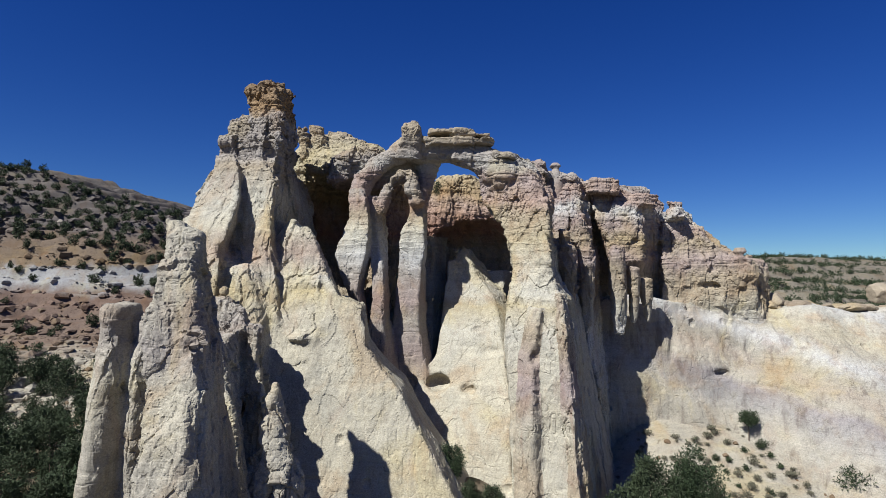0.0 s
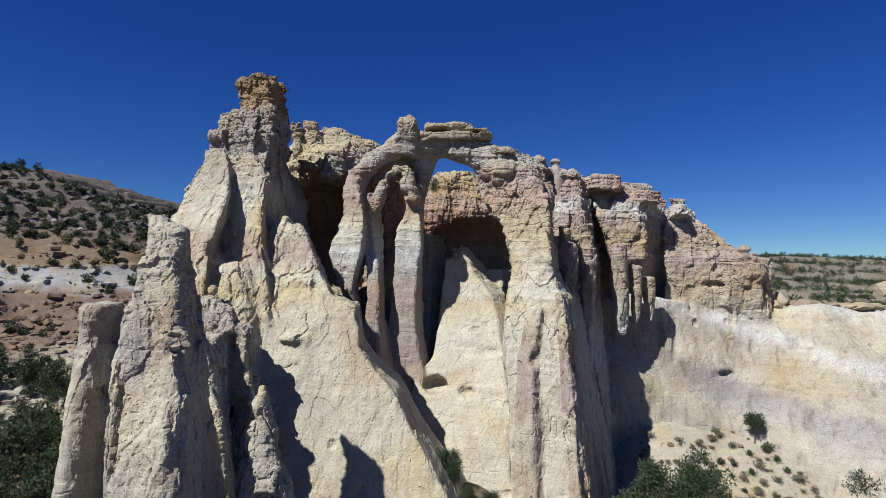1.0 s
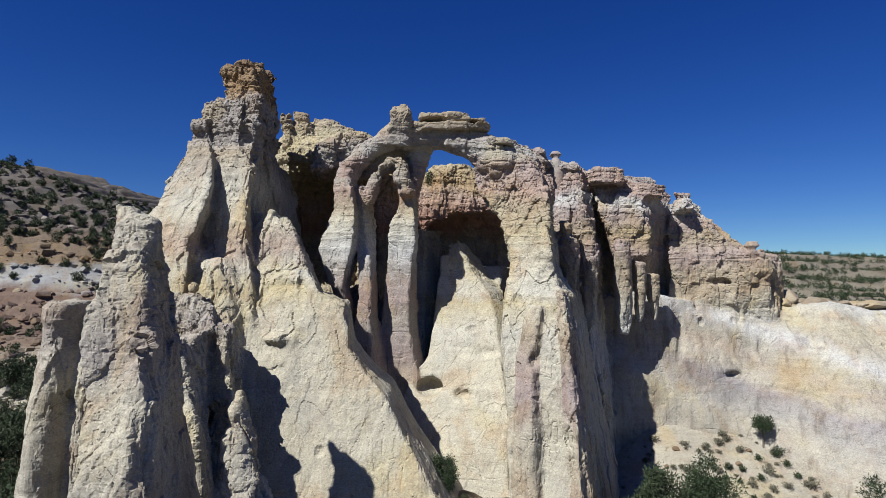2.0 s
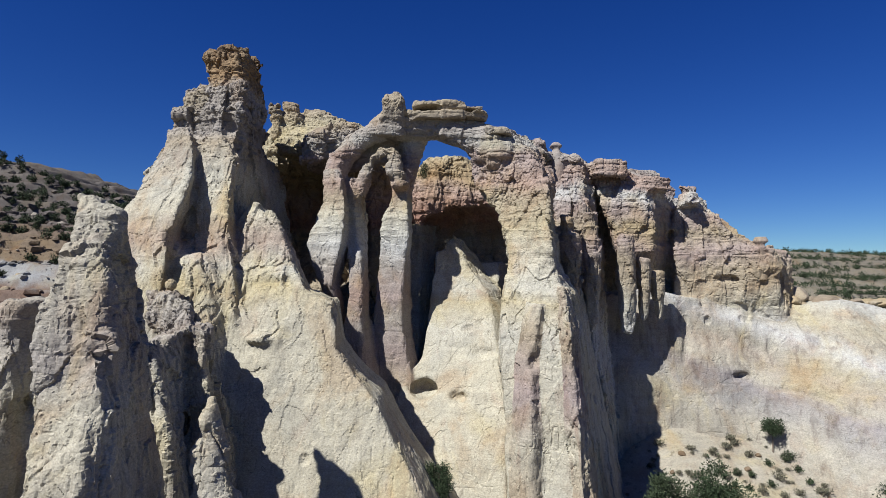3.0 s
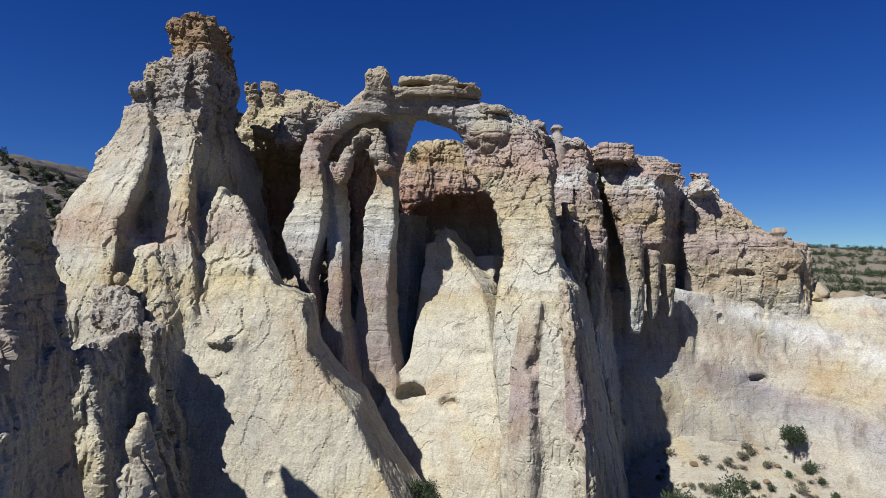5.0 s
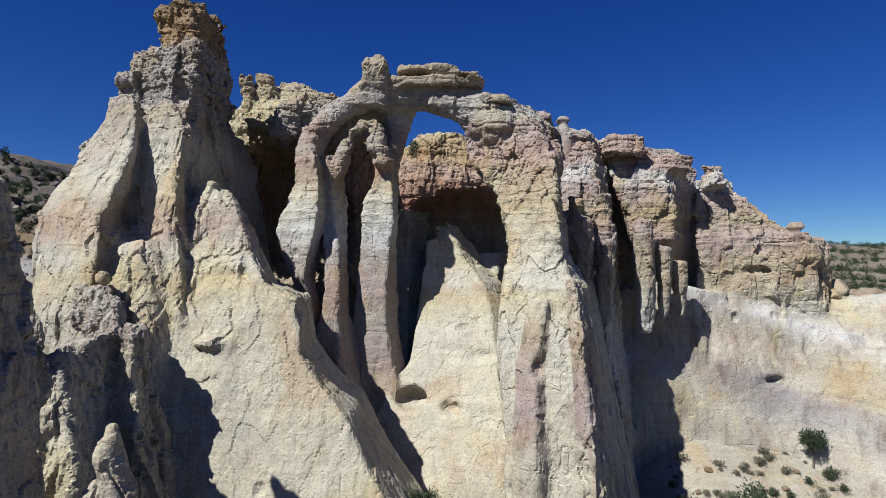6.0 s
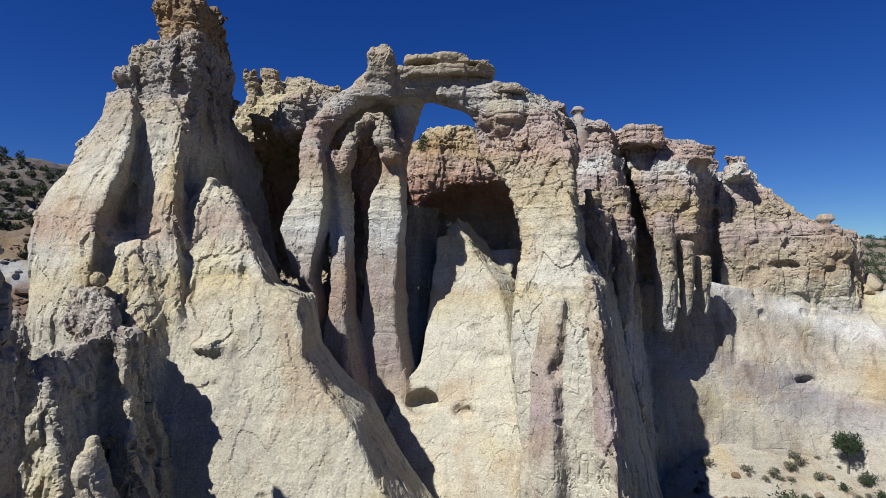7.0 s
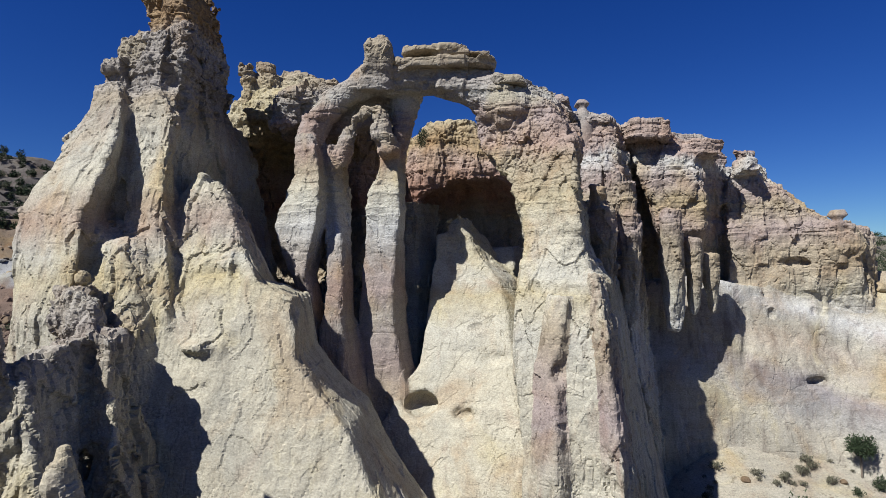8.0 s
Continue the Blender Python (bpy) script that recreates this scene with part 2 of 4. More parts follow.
def ledges(p, warp, thick, seed):
    """Beds of stone of uneven reach, -1 to 1, broken along their length, with a slit between them."""
    b = (p[:, 2] + 0.6 * warp + 0.04 * p[:, 0]) / thick
    b = b + 0.3 * np.sin(b * 2.1 + seed)
    i = np.floor(b)
    fr = b - i
    j = np.floor(p[:, 0] / (2.6 * thick) + 7.7 * np.sin(i * 3.3) + 0.4 * warp)
    k = np.floor(p[:, 1] / (3.1 * thick) + 5.1 * np.sin(i * 1.7))
    whole = hash3(i.astype(np.int64), 0 * i.astype(np.int64), 0 * i.astype(np.int64), seed)
    piece = hash3(i.astype(np.int64), j.astype(np.int64), k.astype(np.int64), seed + 3)
    return 1.3 * whole + 0.7 * piece - 1 - 0.7 * np.clip(1 - fr / 0.14, 0, 1)


def relief(p, layered, soft):
    """Weathering of a rock face in metres: swells, flutes and bedding ledges. soft: 0 for ragged rock, 1 for a smooth wall."""
    warp = np.stack([fbm(p * 0.35 + 5 * i, 2, 60 + i) for i in range(3)], 1)
    q = p + warp * 0.9
    keep = 1 - 0.88 * soft
    out = 0.5 * (0.45 + 0.55 * keep) * fbm(q * np.array([0.28, 0.28, 0.2]), 4, 3)
    rid = np.abs(vnoise(q * np.array([0.42, 0.42, 0.05]), 11)) * 2 - 0.5
    rid2 = 0.5 - np.abs(vnoise(q * np.array([1.1, 1.1, 0.10]), 12)) * 2
    out = out + keep * (0.2 * rid + 0.12 * rid2)
    d1, d2, val = cells(q * np.array([0.3, 0.3, 0.13]), 77)
    out = out + (0.03 + 0.97 * keep ** 1.3) * 0.55 * val
    w = np.interp(p[:, 2], layered[0], layered[1]) * (1 - 0.8 * soft)
    out = out + w * (0.4 * ledges(p, warp[:, 2], 1.7, 21) + 0.2 * ledges(p, warp[:, 2], 0.7, 22))
    return out - 0.08


def fine_relief(p, layered, soft):
    """Flat spalled facets with sharp breaks, peeling sheets, thin beds and cracks."""
    keep = 1 - 0.86 * soft
    warp = np.stack([vnoise(p * 0.7 + 3 * i, 80 + i) for i in range(3)], 1)
    patch = np.clip(0.5 + 1.4 * vnoise(p * 0.22, 33), 0, 1)
    d1, d2, val = cells((p + 0.3 * warp) * np.array([0.5, 0.5, 0.17]), 5)
    e1, e2, val2 = cells((p + 0.2 * warp) * np.array([1.25, 1.25, 0.55]), 9)
    g1, g2, val3 = cells(p * np.array([2.7, 2.7, 1.5]) + 0.4 * warp, 15)
    out = keep ** 1.2 * (0.5 * val + 0.26 * val2 * (0.3 + 0.7 * patch) + 0.12 * val3)
    out = out - keep * (0.09 * keep * np.clip(1 - (d2 - d1) / 0.05, 0, 1) + 0.08 * keep * patch * np.clip(1 - (e2 - e1) / 0.07, 0, 1))
    # plates that have spalled off the smooth walls
    out = out - soft * (0.05 * (val2 > 0.42) + 0.03 * (val > 0.45) + 0.03 * (val3 > 0.55))
    # thin beds
    out = out + (1 - 0.75 * soft) * np.interp(p[:, 2], layered[0], layered[1]) * 0.2 * ledges(p, 0.5 * warp[:, 2], 0.36, 23)
    # long upright cracks, bedding cracks, rare hollows
    q = p + 0.4 * warp
    up = np.clip(1 - np.abs(vnoise(q * np.array([0.6, 0.6, 0.08]), 51)) / 0.04, 0, 1) * np.clip(vnoise(p * 0.25, 52) * 2 - 0.1, 0, 1)
    up2 = np.clip(1 - np.abs(vnoise(q * np.array([1.5, 1.5, 0.3]), 53)) / 0.06, 0, 1) * np.clip(vnoise(p * 0.35, 54) * 2 - 0.4, 0, 1)
    flat = np.clip(1 - np.abs(vnoise(q * np.array([0.1, 0.1, 0.9]), 55)) / 0.05, 0, 1) * np.clip(vnoise(p * 0.25, 56) * 2 - 0.3, 0, 1)
    out = out - (1 - 0.8 * soft) * (0.3 * up + 0.24 * up2 + 0.26 * flat)
    pits = np.clip(vnoise(p * np.array([0.7, 0.7, 0.55]), 47) - 0.76, 0, 1)
    rag = vnoise(p * np.array([1.9, 1.9, 1.2]), 40)
    return out - 1.5 * pits + keep * 0.06 * rag


def nets(F, origin, h):
    """Surface nets over the grid F (inside below zero): points and quads."""
    S = F < 0
    nx, ny, nz = F.shape
    n = np.zeros((nx - 1, ny - 1, nz - 1), np.int8)
    for i in (0, 1):
        for j in (0, 1):
            for k in (0, 1):
                n += S[i:nx - 1 + i, j:ny - 1 + j, k:nz - 1 + k]
    act = np.argwhere((n > 0) & (n < 8))
    ids = np.full(n.shape, -1, np.int32)
    ids[tuple(act.T)] = np.arange(len(act))
    acc, cnt = np.zeros((len(act), 3), np.float32), np.zeros(len(act), np.float32)
    corners = [(i, j, k) for i in (0, 1) for j in (0, 1) for k in (0, 1)]
    val = {c: F[act[:, 0] + c[0], act[:, 1] + c[1], act[:, 2] + c[2]] for c in corners}
    for a in corners:
        for ax in range(3):
            if a[ax]:
                continue
            b = tuple(1 if i == ax else a[i] for i in range(3))
            va, vb = val[a], val[b]
            cross = (va < 0) != (vb < 0)
            t = np.where(cross, va / np.where(cross, va - vb, 1), 0)
            pt = np.array(a, np.float32)[None].repeat(len(act), 0)
            pt[:, ax] += t
            acc += pt * cross[:, None]
            cnt += cross
    V = (act + acc / cnt[:, None]) * h + np.array(origin)
    quads = []
    for ax in range(3):
        u, v = [i for i in range(3) if i != ax]
        lo = [slice(None)] * 3
        hi = [slice(None)] * 3
        lo[ax], hi[ax] = slice(0, -1), slice(1, None)
        e = np.argwhere(S[tuple(lo)] != S[tuple(hi)])
        shape = ids.shape
        e = e[(e[:, u] > 0) & (e[:, v] > 0) & (e[:, u] < shape[u]) & (e[:, v] < shape[v])]
        q = []
        for du, dv in ((-1, -1), (0, -1), (0, 0), (-1, 0)):
            c = e.copy()
            c[:, u] += du
            c[:, v] += dv
            q.append(ids[tuple(c.T)])
        q = np.stack(q, 1)
        inside_low = S[tuple(e.T)]
        flip = inside_low if ax != 1 else ~inside_low
        q = np.where(flip[:, None], q, q[:, ::-1])
        quads.append(q)
    return V, np.concatenate(quads)


def vertex_normals(V, Q):
    n = np.cross(V[Q[:, 2]] - V[Q[:, 0]], V[Q[:, 3]] - V[Q[:, 1]])
    N = np.zeros_like(V)
    for i in range(4):
        for c in range(3):
            N[:, c] += np.bincount(Q[:, i], n[:, c], len(V))
    return N / np.maximum(np.linalg.norm(N, axis=1, keepdims=True), 1e-9)


def split(V, Q):
    """Each quad into four."""
    e = np.sort(np.stack([Q, np.roll(Q, -1, 1)], 2).reshape(-1, 2), 1)
    key, inv = np.unique(e[:, 0].astype(np.int64) * len(V) + e[:, 1], return_inverse=True)
    a, b = key // len(V), key % len(V)
    mid = (V[a] + V[b]) / 2
    cen = V[Q].mean(1)
    E = inv.reshape(-1, 4) + len(V)
    C = np.arange(len(Q)) + len(V) + len(mid)
    out = np.concatenate([np.stack([Q[:, i], E[:, i], C, E[:, i - 1]], 1) for i in range(4)])
    return np.concatenate([V, mid, cen]), out


def mesh_of(name, V, Q, material, smooth=True):
    used, inv = np.unique(Q, return_inverse=True)
    me = bpy.data.meshes.new(name)
    Q = inv.reshape(-1, Q.shape[1])
    k = Q.shape[1]
    me.vertices.add(len(used))
    me.vertices.foreach_set("co", V[used].astype(np.float32).ravel())
    me.loops.add(Q.size)
    me.loops.foreach_set("vertex_index", Q.astype(np.int32).ravel())
    me.polygons.add(len(Q))
    me.polygons.foreach_set("loop_start", np.arange(0, Q.size, k, dtype=np.int32))
    me.polygons.foreach_set("use_smooth", np.full(len(Q), smooth))
    me.update(calc_edges=True)
    me.materials.append(material)
    return me


def rock_thing(name, label, category, forms, carves, box, h, material, layered, blend=0.7, detail=True, dress=(), gain=1.0, bias=0.0, base=None):
    """One weathered rock: the union of the forms (part name, field, softness) less the carves, cut into its parts."""
    (x0, x1), (y0, y1), (z0, z1) = box
    ax = [np.arange(a, b, h, dtype=np.float32) for a, b in box]
    X, Y, Z = ax[0][:, None, None], ax[1][None, :, None], ax[2][None, None, :]
    F = None
    for _, f, _ in forms:
        g = f(X, Y, Z).astype(np.float32) + np.zeros((len(ax[0]), len(ax[1]), len(ax[2])), np.float32)
        F = g if F is None else smin(F, g, blend)
    for f in carves:
        F = -smin(-F, f(X, Y, Z) + np.zeros_like(F), 0.5)

    def softness(p):
        num, den = 0, 1e-6
        for _, f, s in forms:
            w = np.exp(np.clip(-f(p[:, 0], p[:, 1], p[:, 2]) / 0.5, -30, 8))
            if isinstance(s, tuple):
                s = np.interp(p[:, 2], s[0::2], s[1::2])
            num, den = num + w * s, den + w
        return num / den

    near = np.argwhere(np.abs(F) < 1.4)
    p = near * h + np.array([x0, y0, z0])
    F[tuple(near.T)] -= gain * relief(p, layered, softness(p)) - bias
    for i in range(3):
        for end in (0, -1):
            s = [slice(None)] * 3
            s[i] = end
            F[tuple(s)] = np.maximum(F[tuple(s)], 0.3)
    V, Q = nets(F, (x0, y0, z0), h)
    n = np.cross(V[Q[:, 2]] - V[Q[:, 0]], V[Q[:, 3]] - V[Q[:, 1]])
    front = n[:, 1] < 0.3 * np.linalg.norm(n, axis=1)   # the faces turned to the valley carry the fine weathering
    rear = Q[~front]
    Q = Q[front]
    if detail:
        V, Q = split(V, Q)
    Q = np.concatenate([Q, rear])
    N = vertex_normals(V, Q)
    V = V + N * (gain * fine_relief(V, layered, softness(V)))[:, None]
    kinds = list(dict.fromkeys(n for n, _, _ in forms))
    C = V[Q].mean(1)
    best = np.full(len(Q), 1e9)
    lab = np.zeros(len(Q), int)
    for n, f, _ in forms:
        d = f(C[:, 0], C[:, 1], C[:, 2])
        lab = np.where(d < best, kinds.index(n), lab)
        best = np.minimum(best, d)
    if base is None:
        base = tagged(new(name), label, category)
        base.location = ((x0 + x1) / 2, (y0 + y1) / 2, z0)
    for i, n in enumerate(kinds):
        if (lab == i).sum() < 8:
            continue
        ob = new(n.split("/")[0], mesh_of(n, V - np.array(base.location), Q[lab == i], dict(dress).get(n, material), False))
        ob.parent = base
    return base


# -- wedges: height, then x and y of the left edge, the front arris and the right edge; tubes: x, y, z, radius --
CHIM_MAIN = [(48.5, -24.27, 72, -19.34, 70, -19.15, 76.5), (47.2, -26.03, 71.5, -19.16, 69.2, -19.9, 79), (44.1, -26.73, 70.5, -18.34, 67.6, -19.9, 80), (42.5, -26.99, 70.5, -18.77, 67.8, -19.65, 81), (41.1, -27.46, 70, -18.99, 67.4, -19.24, 82), (38.2, -28.57, 69.5, -18.9, 66.8, -18.52, 84), (34.9, -30.85, 69, -19.17, 66.2, -17.9, 85), (32.2, -32.43, 68.5, -19.24, 65.8, -17.98, 86), (26.9, -32.55, 68, -19.12, 65, -16.74, 87), (19.4, -32.83, 67, -18.55, 63.8, -15.44, 88), (8.6, -33.48, 66, -18.54, 62.3, -14.1, 89), (-7.0, -34.7, 64, -18.29, 60, -11.22, 90)]
CHIM_CAP = [(51.8, -21.54, 71.5, -19.47, 70.6, -19.48, 76.0), (51.0, -21.57, 71.3, -19.24, 70.3, -19.5, 76.5), (50.0, -21.67, 71.3, -19.14, 70.2, -19.49, 76.5), (49.2, -21.78, 71.3, -19.3, 70.2, -19.51, 76.8), (47.8, -21.95, 71.5, -19.4, 70.2, -19.49, 77.0)]
CHIM_CAP_B = [(52.0, -24.23, 72.2, -22.37, 71.2, -21.73, 73), (51.0, -24.31, 72, -21.73, 70.8, -21.72, 73), (50.6, -24.25, 72, -21.73, 70.8, -21.71, 73), (49.9, -23.82, 72, -21.52, 70.9, -21.58, 73), (48.0, -23.73, 72, -21.34, 70.8, -21.31, 73)]
RIB_A = [(43.0, -26.65, 68.8, -23.66, 67.3, -23.94, 69.5), (40.3, -26.65, 68, -22.8, 66.3, -23.4, 69), (37.3, -28.26, 67, -22.17, 64.6, -22.98, 68), (34.5, -29.31, 66, -22.47, 63.2, -22.99, 67), (31.9, -30.38, 65.5, -22.9, 62.4, -23.79, 66.5), (29.4, -30.44, 65, -23.06, 61.6, -24.21, 66), (24.2, -29.24, 63.5, -23.13, 60.4, -24.0, 65)]
RIB_B = [(41.9, -22.75, 68.3, -19.89, 67, -20.2, 69.5), (39.6, -23.18, 67.6, -18.97, 66.2, -19.54, 69), (36.9, -23.52, 67, -18.5, 65.3, -19.1, 68.5), (34.7, -23.16, 66.5, -18.56, 64.7, -19.11, 68), (32.0, -22.07, 65.8, -18.47, 64, -18.82, 67), (29.4, -21.02, 65, -17.74, 63.2, -18.01, 66), (24.1, -19.94, 63.2, -16.96, 61.8, -17.07, 65)]
RIDGE = [(35.0, -17.91, 68, -17.15, 67, -17.13, 69), (33.6, -18.79, 67.3, -15.02, 65.5, -15.33, 69), (32.1, -19.07, 66.8, -13.86, 64.6, -14.54, 69), (29.7, -18.99, 65.8, -12.45, 63.6, -13.29, 69), (26.4, -19.77, 64.2, -10.78, 62.2, -11.54, 69), (25.3, -19.95, 63.8, -8.29, 61.2, -9.05, 69), (21.3, -20.37, 62, -7.64, 60.2, -8.05, 68.5), (19.1, -20.38, 61, -5.92, 59.4, -6.12, 68), (17.2, -20.51, 60.3, -4.13, 58.7, -4.12, 67.5), (13.6, -20.55, 59, -2.18, 57.5, -1.91, 66.5), (10.6, -20.69, 58, -0.38, 56.5, 0.2, 66), (4.6, -20.89, 56, 3.04, 54.5, 4.74, 65), (-7.5, -21.61, 54, 7.15, 52.5, 10.3, 64)]
SADDLE_A = [(27.0, -24.65, 61.6, -23.29, 60.6, -23.09, 62.4), (26.2, -25.19, 61.2, -21.48, 59.2, -21.26, 61.6), (25.2, -24.76, 60.6, -19.74, 57.8, -20.4, 61), (23.9, -23.66, 59.8, -19.27, 57, -20.03, 60.4), (22.7, -22.59, 59, -19.07, 56.4, -19.92, 60), (21.0, -21.17, 57.8, -19.03, 56, -20.09, 59.4), (19.6, -20.06, 57, -19.3, 56, -20.26, 58.8)]
SADDLE_B = [(23.6, -19.0, 57, -17.12, 55.2, -17.63, 57.5), (22.9, -18.85, 56.5, -16.81, 54.9, -17.39, 57.5), (20.8, -18.85, 56, -16.57, 54.6, -17.25, 58), (18.0, -18.74, 55.5, -16.24, 54.3, -16.86, 58.5), (14.9, -18.62, 55, -15.82, 54, -16.36, 59), (11.8, -18.58, 54.5, -15.25, 53.5, -15.68, 59), (2.2, -18.56, 53, -13.51, 52, -13.7, 60)]
FLANK = [(23.1, -21.01, 52, -19.25, 51, -19.33, 60), (21.4, -21.09, 51.5, -18.51, 50.5, -19.53, 60), (18.9, -20.6, 51, -17.77, 50, -19.72, 60), (13.2, -19.74, 50, -16.68, 49.5, -19.61, 60), (4.4, -18.81, 49, -15.05, 48.5, -18.76, 60)]
SPIRE = [(32.5, -20.91, 45.6, -19.81, 45, -20.77, 47.5), (31.2, -20.95, 44.4, -17.91, 43.8, -19.75, 48), (29.0, -20.22, 42.45, -17.24, 42.2, -19.07, 47.5), (26.9, -20.13, 41.45, -16.6, 41.2, -18.19, 47), (25.5, -20.07, 40.85, -16.07, 40.6, -17.83, 46.5), (23.8, -19.95, 40.35, -15.69, 40.1, -17.39, 46), (21.5, -19.77, 39.75, -15.69, 39.5, -17.1, 46), (19.3, -19.77, 39.25, -15.39, 39, -16.47, 45.5), (17.2, -19.64, 38.75, -15.25, 38.5, -16.09, 45.5), (11.2, -19.7, 37.45, -14.85, 37.2, -14.91, 45)]
LEFT_PILLAR = [(39.7, -12.02, 75.4, -10.68, 74.2, -9.84, 76.5), (38.2, -12.0, 74.8, -9.37, 73, -9.46, 76.5), (35.7, -12.04, 74.5, -8.99, 72.6, -9.14, 77), (34.2, -12.6, 74.3, -9.02, 72.5, -8.88, 77), (32.7, -13.0, 74, -9.11, 72.4, -8.75, 77), (31.0, -13.53, 74, -9.32, 72.3, -8.79, 76.5), (28.6, -12.92, 73.8, -9.91, 72.1, -9.32, 76), (26.8, -12.14, 73.6, -10.29, 72, -9.72, 75.5), (24.5, -11.55, 74, -9.87, 73, -9.33, 75.5), (18.5, -10.7, 74.5, -9.25, 73.8, -8.64, 76)]
SECOND_PILLAR = [(39.2, -10.26, 76, -8.71, 75.3, -7.45, 77.5), (32.9, -9.65, 75.6, -8.2, 75, -6.98, 77), (29.5, -9.24, 74, -7.44, 73.2, -6.59, 76), (25.7, -9.05, 73, -7.03, 72.5, -6.39, 75.5), (23.3, -9.24, 72.8, -7.17, 72.3, -6.5, 75.5), (18.7, -9.56, 72.8, -6.66, 72.2, -5.75, 75.5), (15.2, -9.69, 73, -5.5, 72.3, -4.29, 75), (9.6, -9.06, 73, -3.72, 72, -2.16, 75), (-1.2, -8.83, 72, -1.93, 71, 0.25, 75)]
MID_PILLAR = [(39.1, -4.5, 76, -2.5, 75, -1.94, 77.5), (36.6, -4.35, 75.8, -2.42, 74.8, -1.81, 77.5), (34.1, -5.32, 75.6, -2.39, 74.3, -1.81, 77.5), (31.6, -5.72, 75.4, -2.25, 74, -1.81, 77.5), (29.2, -6.08, 75.4, -2.37, 74, -1.93, 77.5), (25.6, -6.31, 75.4, -3.04, 74.2, -2.06, 77.5), (23.2, -6.49, 75.4, -2.97, 74.2, -1.93, 77.5), (19.6, -6.08, 75.2, -2.59, 74, -1.52, 77), (17.3, -5.54, 74.8, -1.98, 73.8, -1.13, 76.5), (15.6, -5.74, 74.4, -1.48, 73.4, -0.06, 76), (11.7, -5.63, 73.6, -0.86, 72.6, 2.08, 75), (4.3, -5.43, 72, 1.45, 71, 5.08, 75)]
APRON = [(30.9, 0.71, 81, 2.71, 80.6, 5.13, 83.5), (29.9, 0.38, 80.4, 3.83, 80.1, 6.13, 84), (28.1, 0.26, 79.8, 5.04, 79.4, 6.96, 84), (26.1, 0.14, 79, 6.64, 78.2, 8.97, 82), (23.1, -0.28, 77.4, 7.2, 76, 9.28, 79), (18.6, -1.08, 75.2, 7.57, 72.6, 9.09, 75), (15.6, -3.29, 73.8, 7.65, 70.2, 9.13, 73), (10.8, -5.97, 71.5, 7.66, 67.6, 9.12, 71), (7.0, -7.43, 70, 7.69, 66.2, 9.24, 70), (-4.0, -9.85, 66, 7.6, 62, 10.49, 68)]
CAVE_STUB = [(32.5, 1.79, 81.6, 2.73, 81, 3.58, 82.5), (31.4, 1.52, 81.2, 3.25, 80.6, 4.44, 83.5), (30.1, 1.38, 80.8, 4.16, 80.2, 5.58, 84), (27.4, 2.84, 80.4, 5.06, 79.8, 6.4, 84)]
CAVE_BENCH = [(29.6, 4.77, 84.8, 8.55, 84.4, 10.38, 88), (26.0, 3.9, 82.5, 8.63, 82, 10.24, 87), (20.4, 2.78, 78.5, 8.19, 78, 10.2, 84)]
BUTTRESS = [(44.6, 5.27, 75.5, 8.03, 75, 9.33, 75.5), (42.9, 4.5, 75.2, 8.83, 74, 12.13, 75.5), (41.4, 4.36, 75, 11.03, 72.5, 13.49, 75.5), (38.3, 4.69, 74.5, 12.14, 70.5, 13.98, 74), (36.3, 6.19, 73.3, 12.02, 69, 13.96, 74), (34.6, 7.14, 72, 11.97, 68.2, 14.0, 74), (32.3, 7.68, 70.6, 11.91, 67.4, 14.22, 74), (29.5, 7.84, 69.6, 12.02, 66.4, 15.51, 78), (27.9, 7.57, 68.8, 12.37, 65.6, 16.14, 78), (25.9, 7.1, 67.5, 13.36, 64.5, 17.53, 78), (21.9, 6.69, 65.8, 13.28, 63, 18.44, 78), (17.3, 6.75, 64.6, 13.44, 61.8, 19.46, 78), (12.7, 6.95, 63.8, 13.67, 61, 20.42, 78), (9.2, 7.08, 63, 13.79, 60.2, 21.13, 78), (-1.6, 7.03, 61, 14.37, 58, 23.49, 78)]
CREST_A = [(43.7, 14.84, 85, 17.13, 84.3, 21.08, 90), (41.7, 14.73, 84.5, 19.42, 83.6, 22.13, 90), (38.3, 14.61, 84, 19.32, 82, 23.0, 90), (33.4, 14.57, 82.5, 19.22, 80.5, 23.38, 90), (26.7, 15.0, 81.5, 19.21, 79.5, 24.05, 90), (20.2, 16.28, 81.5, 19.91, 79.5, 25.01, 90), (10.4, 17.62, 82, 21.41, 80, 26.96, 90), (-11.9, 18.02, 82, 22.7, 80, 28.82, 90)]
CREST_B = [(42.3, 21.37, 86.5, 23.22, 85.8, 26.26, 91), (40.7, 21.21, 86.5, 26.71, 85.5, 33.04, 91), (38.6, 21.77, 86, 27.66, 84.2, 33.94, 92), (37.1, 22.05, 85.5, 27.94, 83.5, 34.14, 92), (33.6, 23.22, 85, 28.11, 83, 34.23, 92), (30.8, 23.89, 85, 27.93, 83.4, 34.17, 92), (28.8, 24.88, 86, 27.69, 84.8, 34.13, 92), (26.6, 26.58, 88, 28.58, 87.4, 34.56, 92), (16.3, 26.73, 89, 28.79, 88.5, 34.66, 92)]
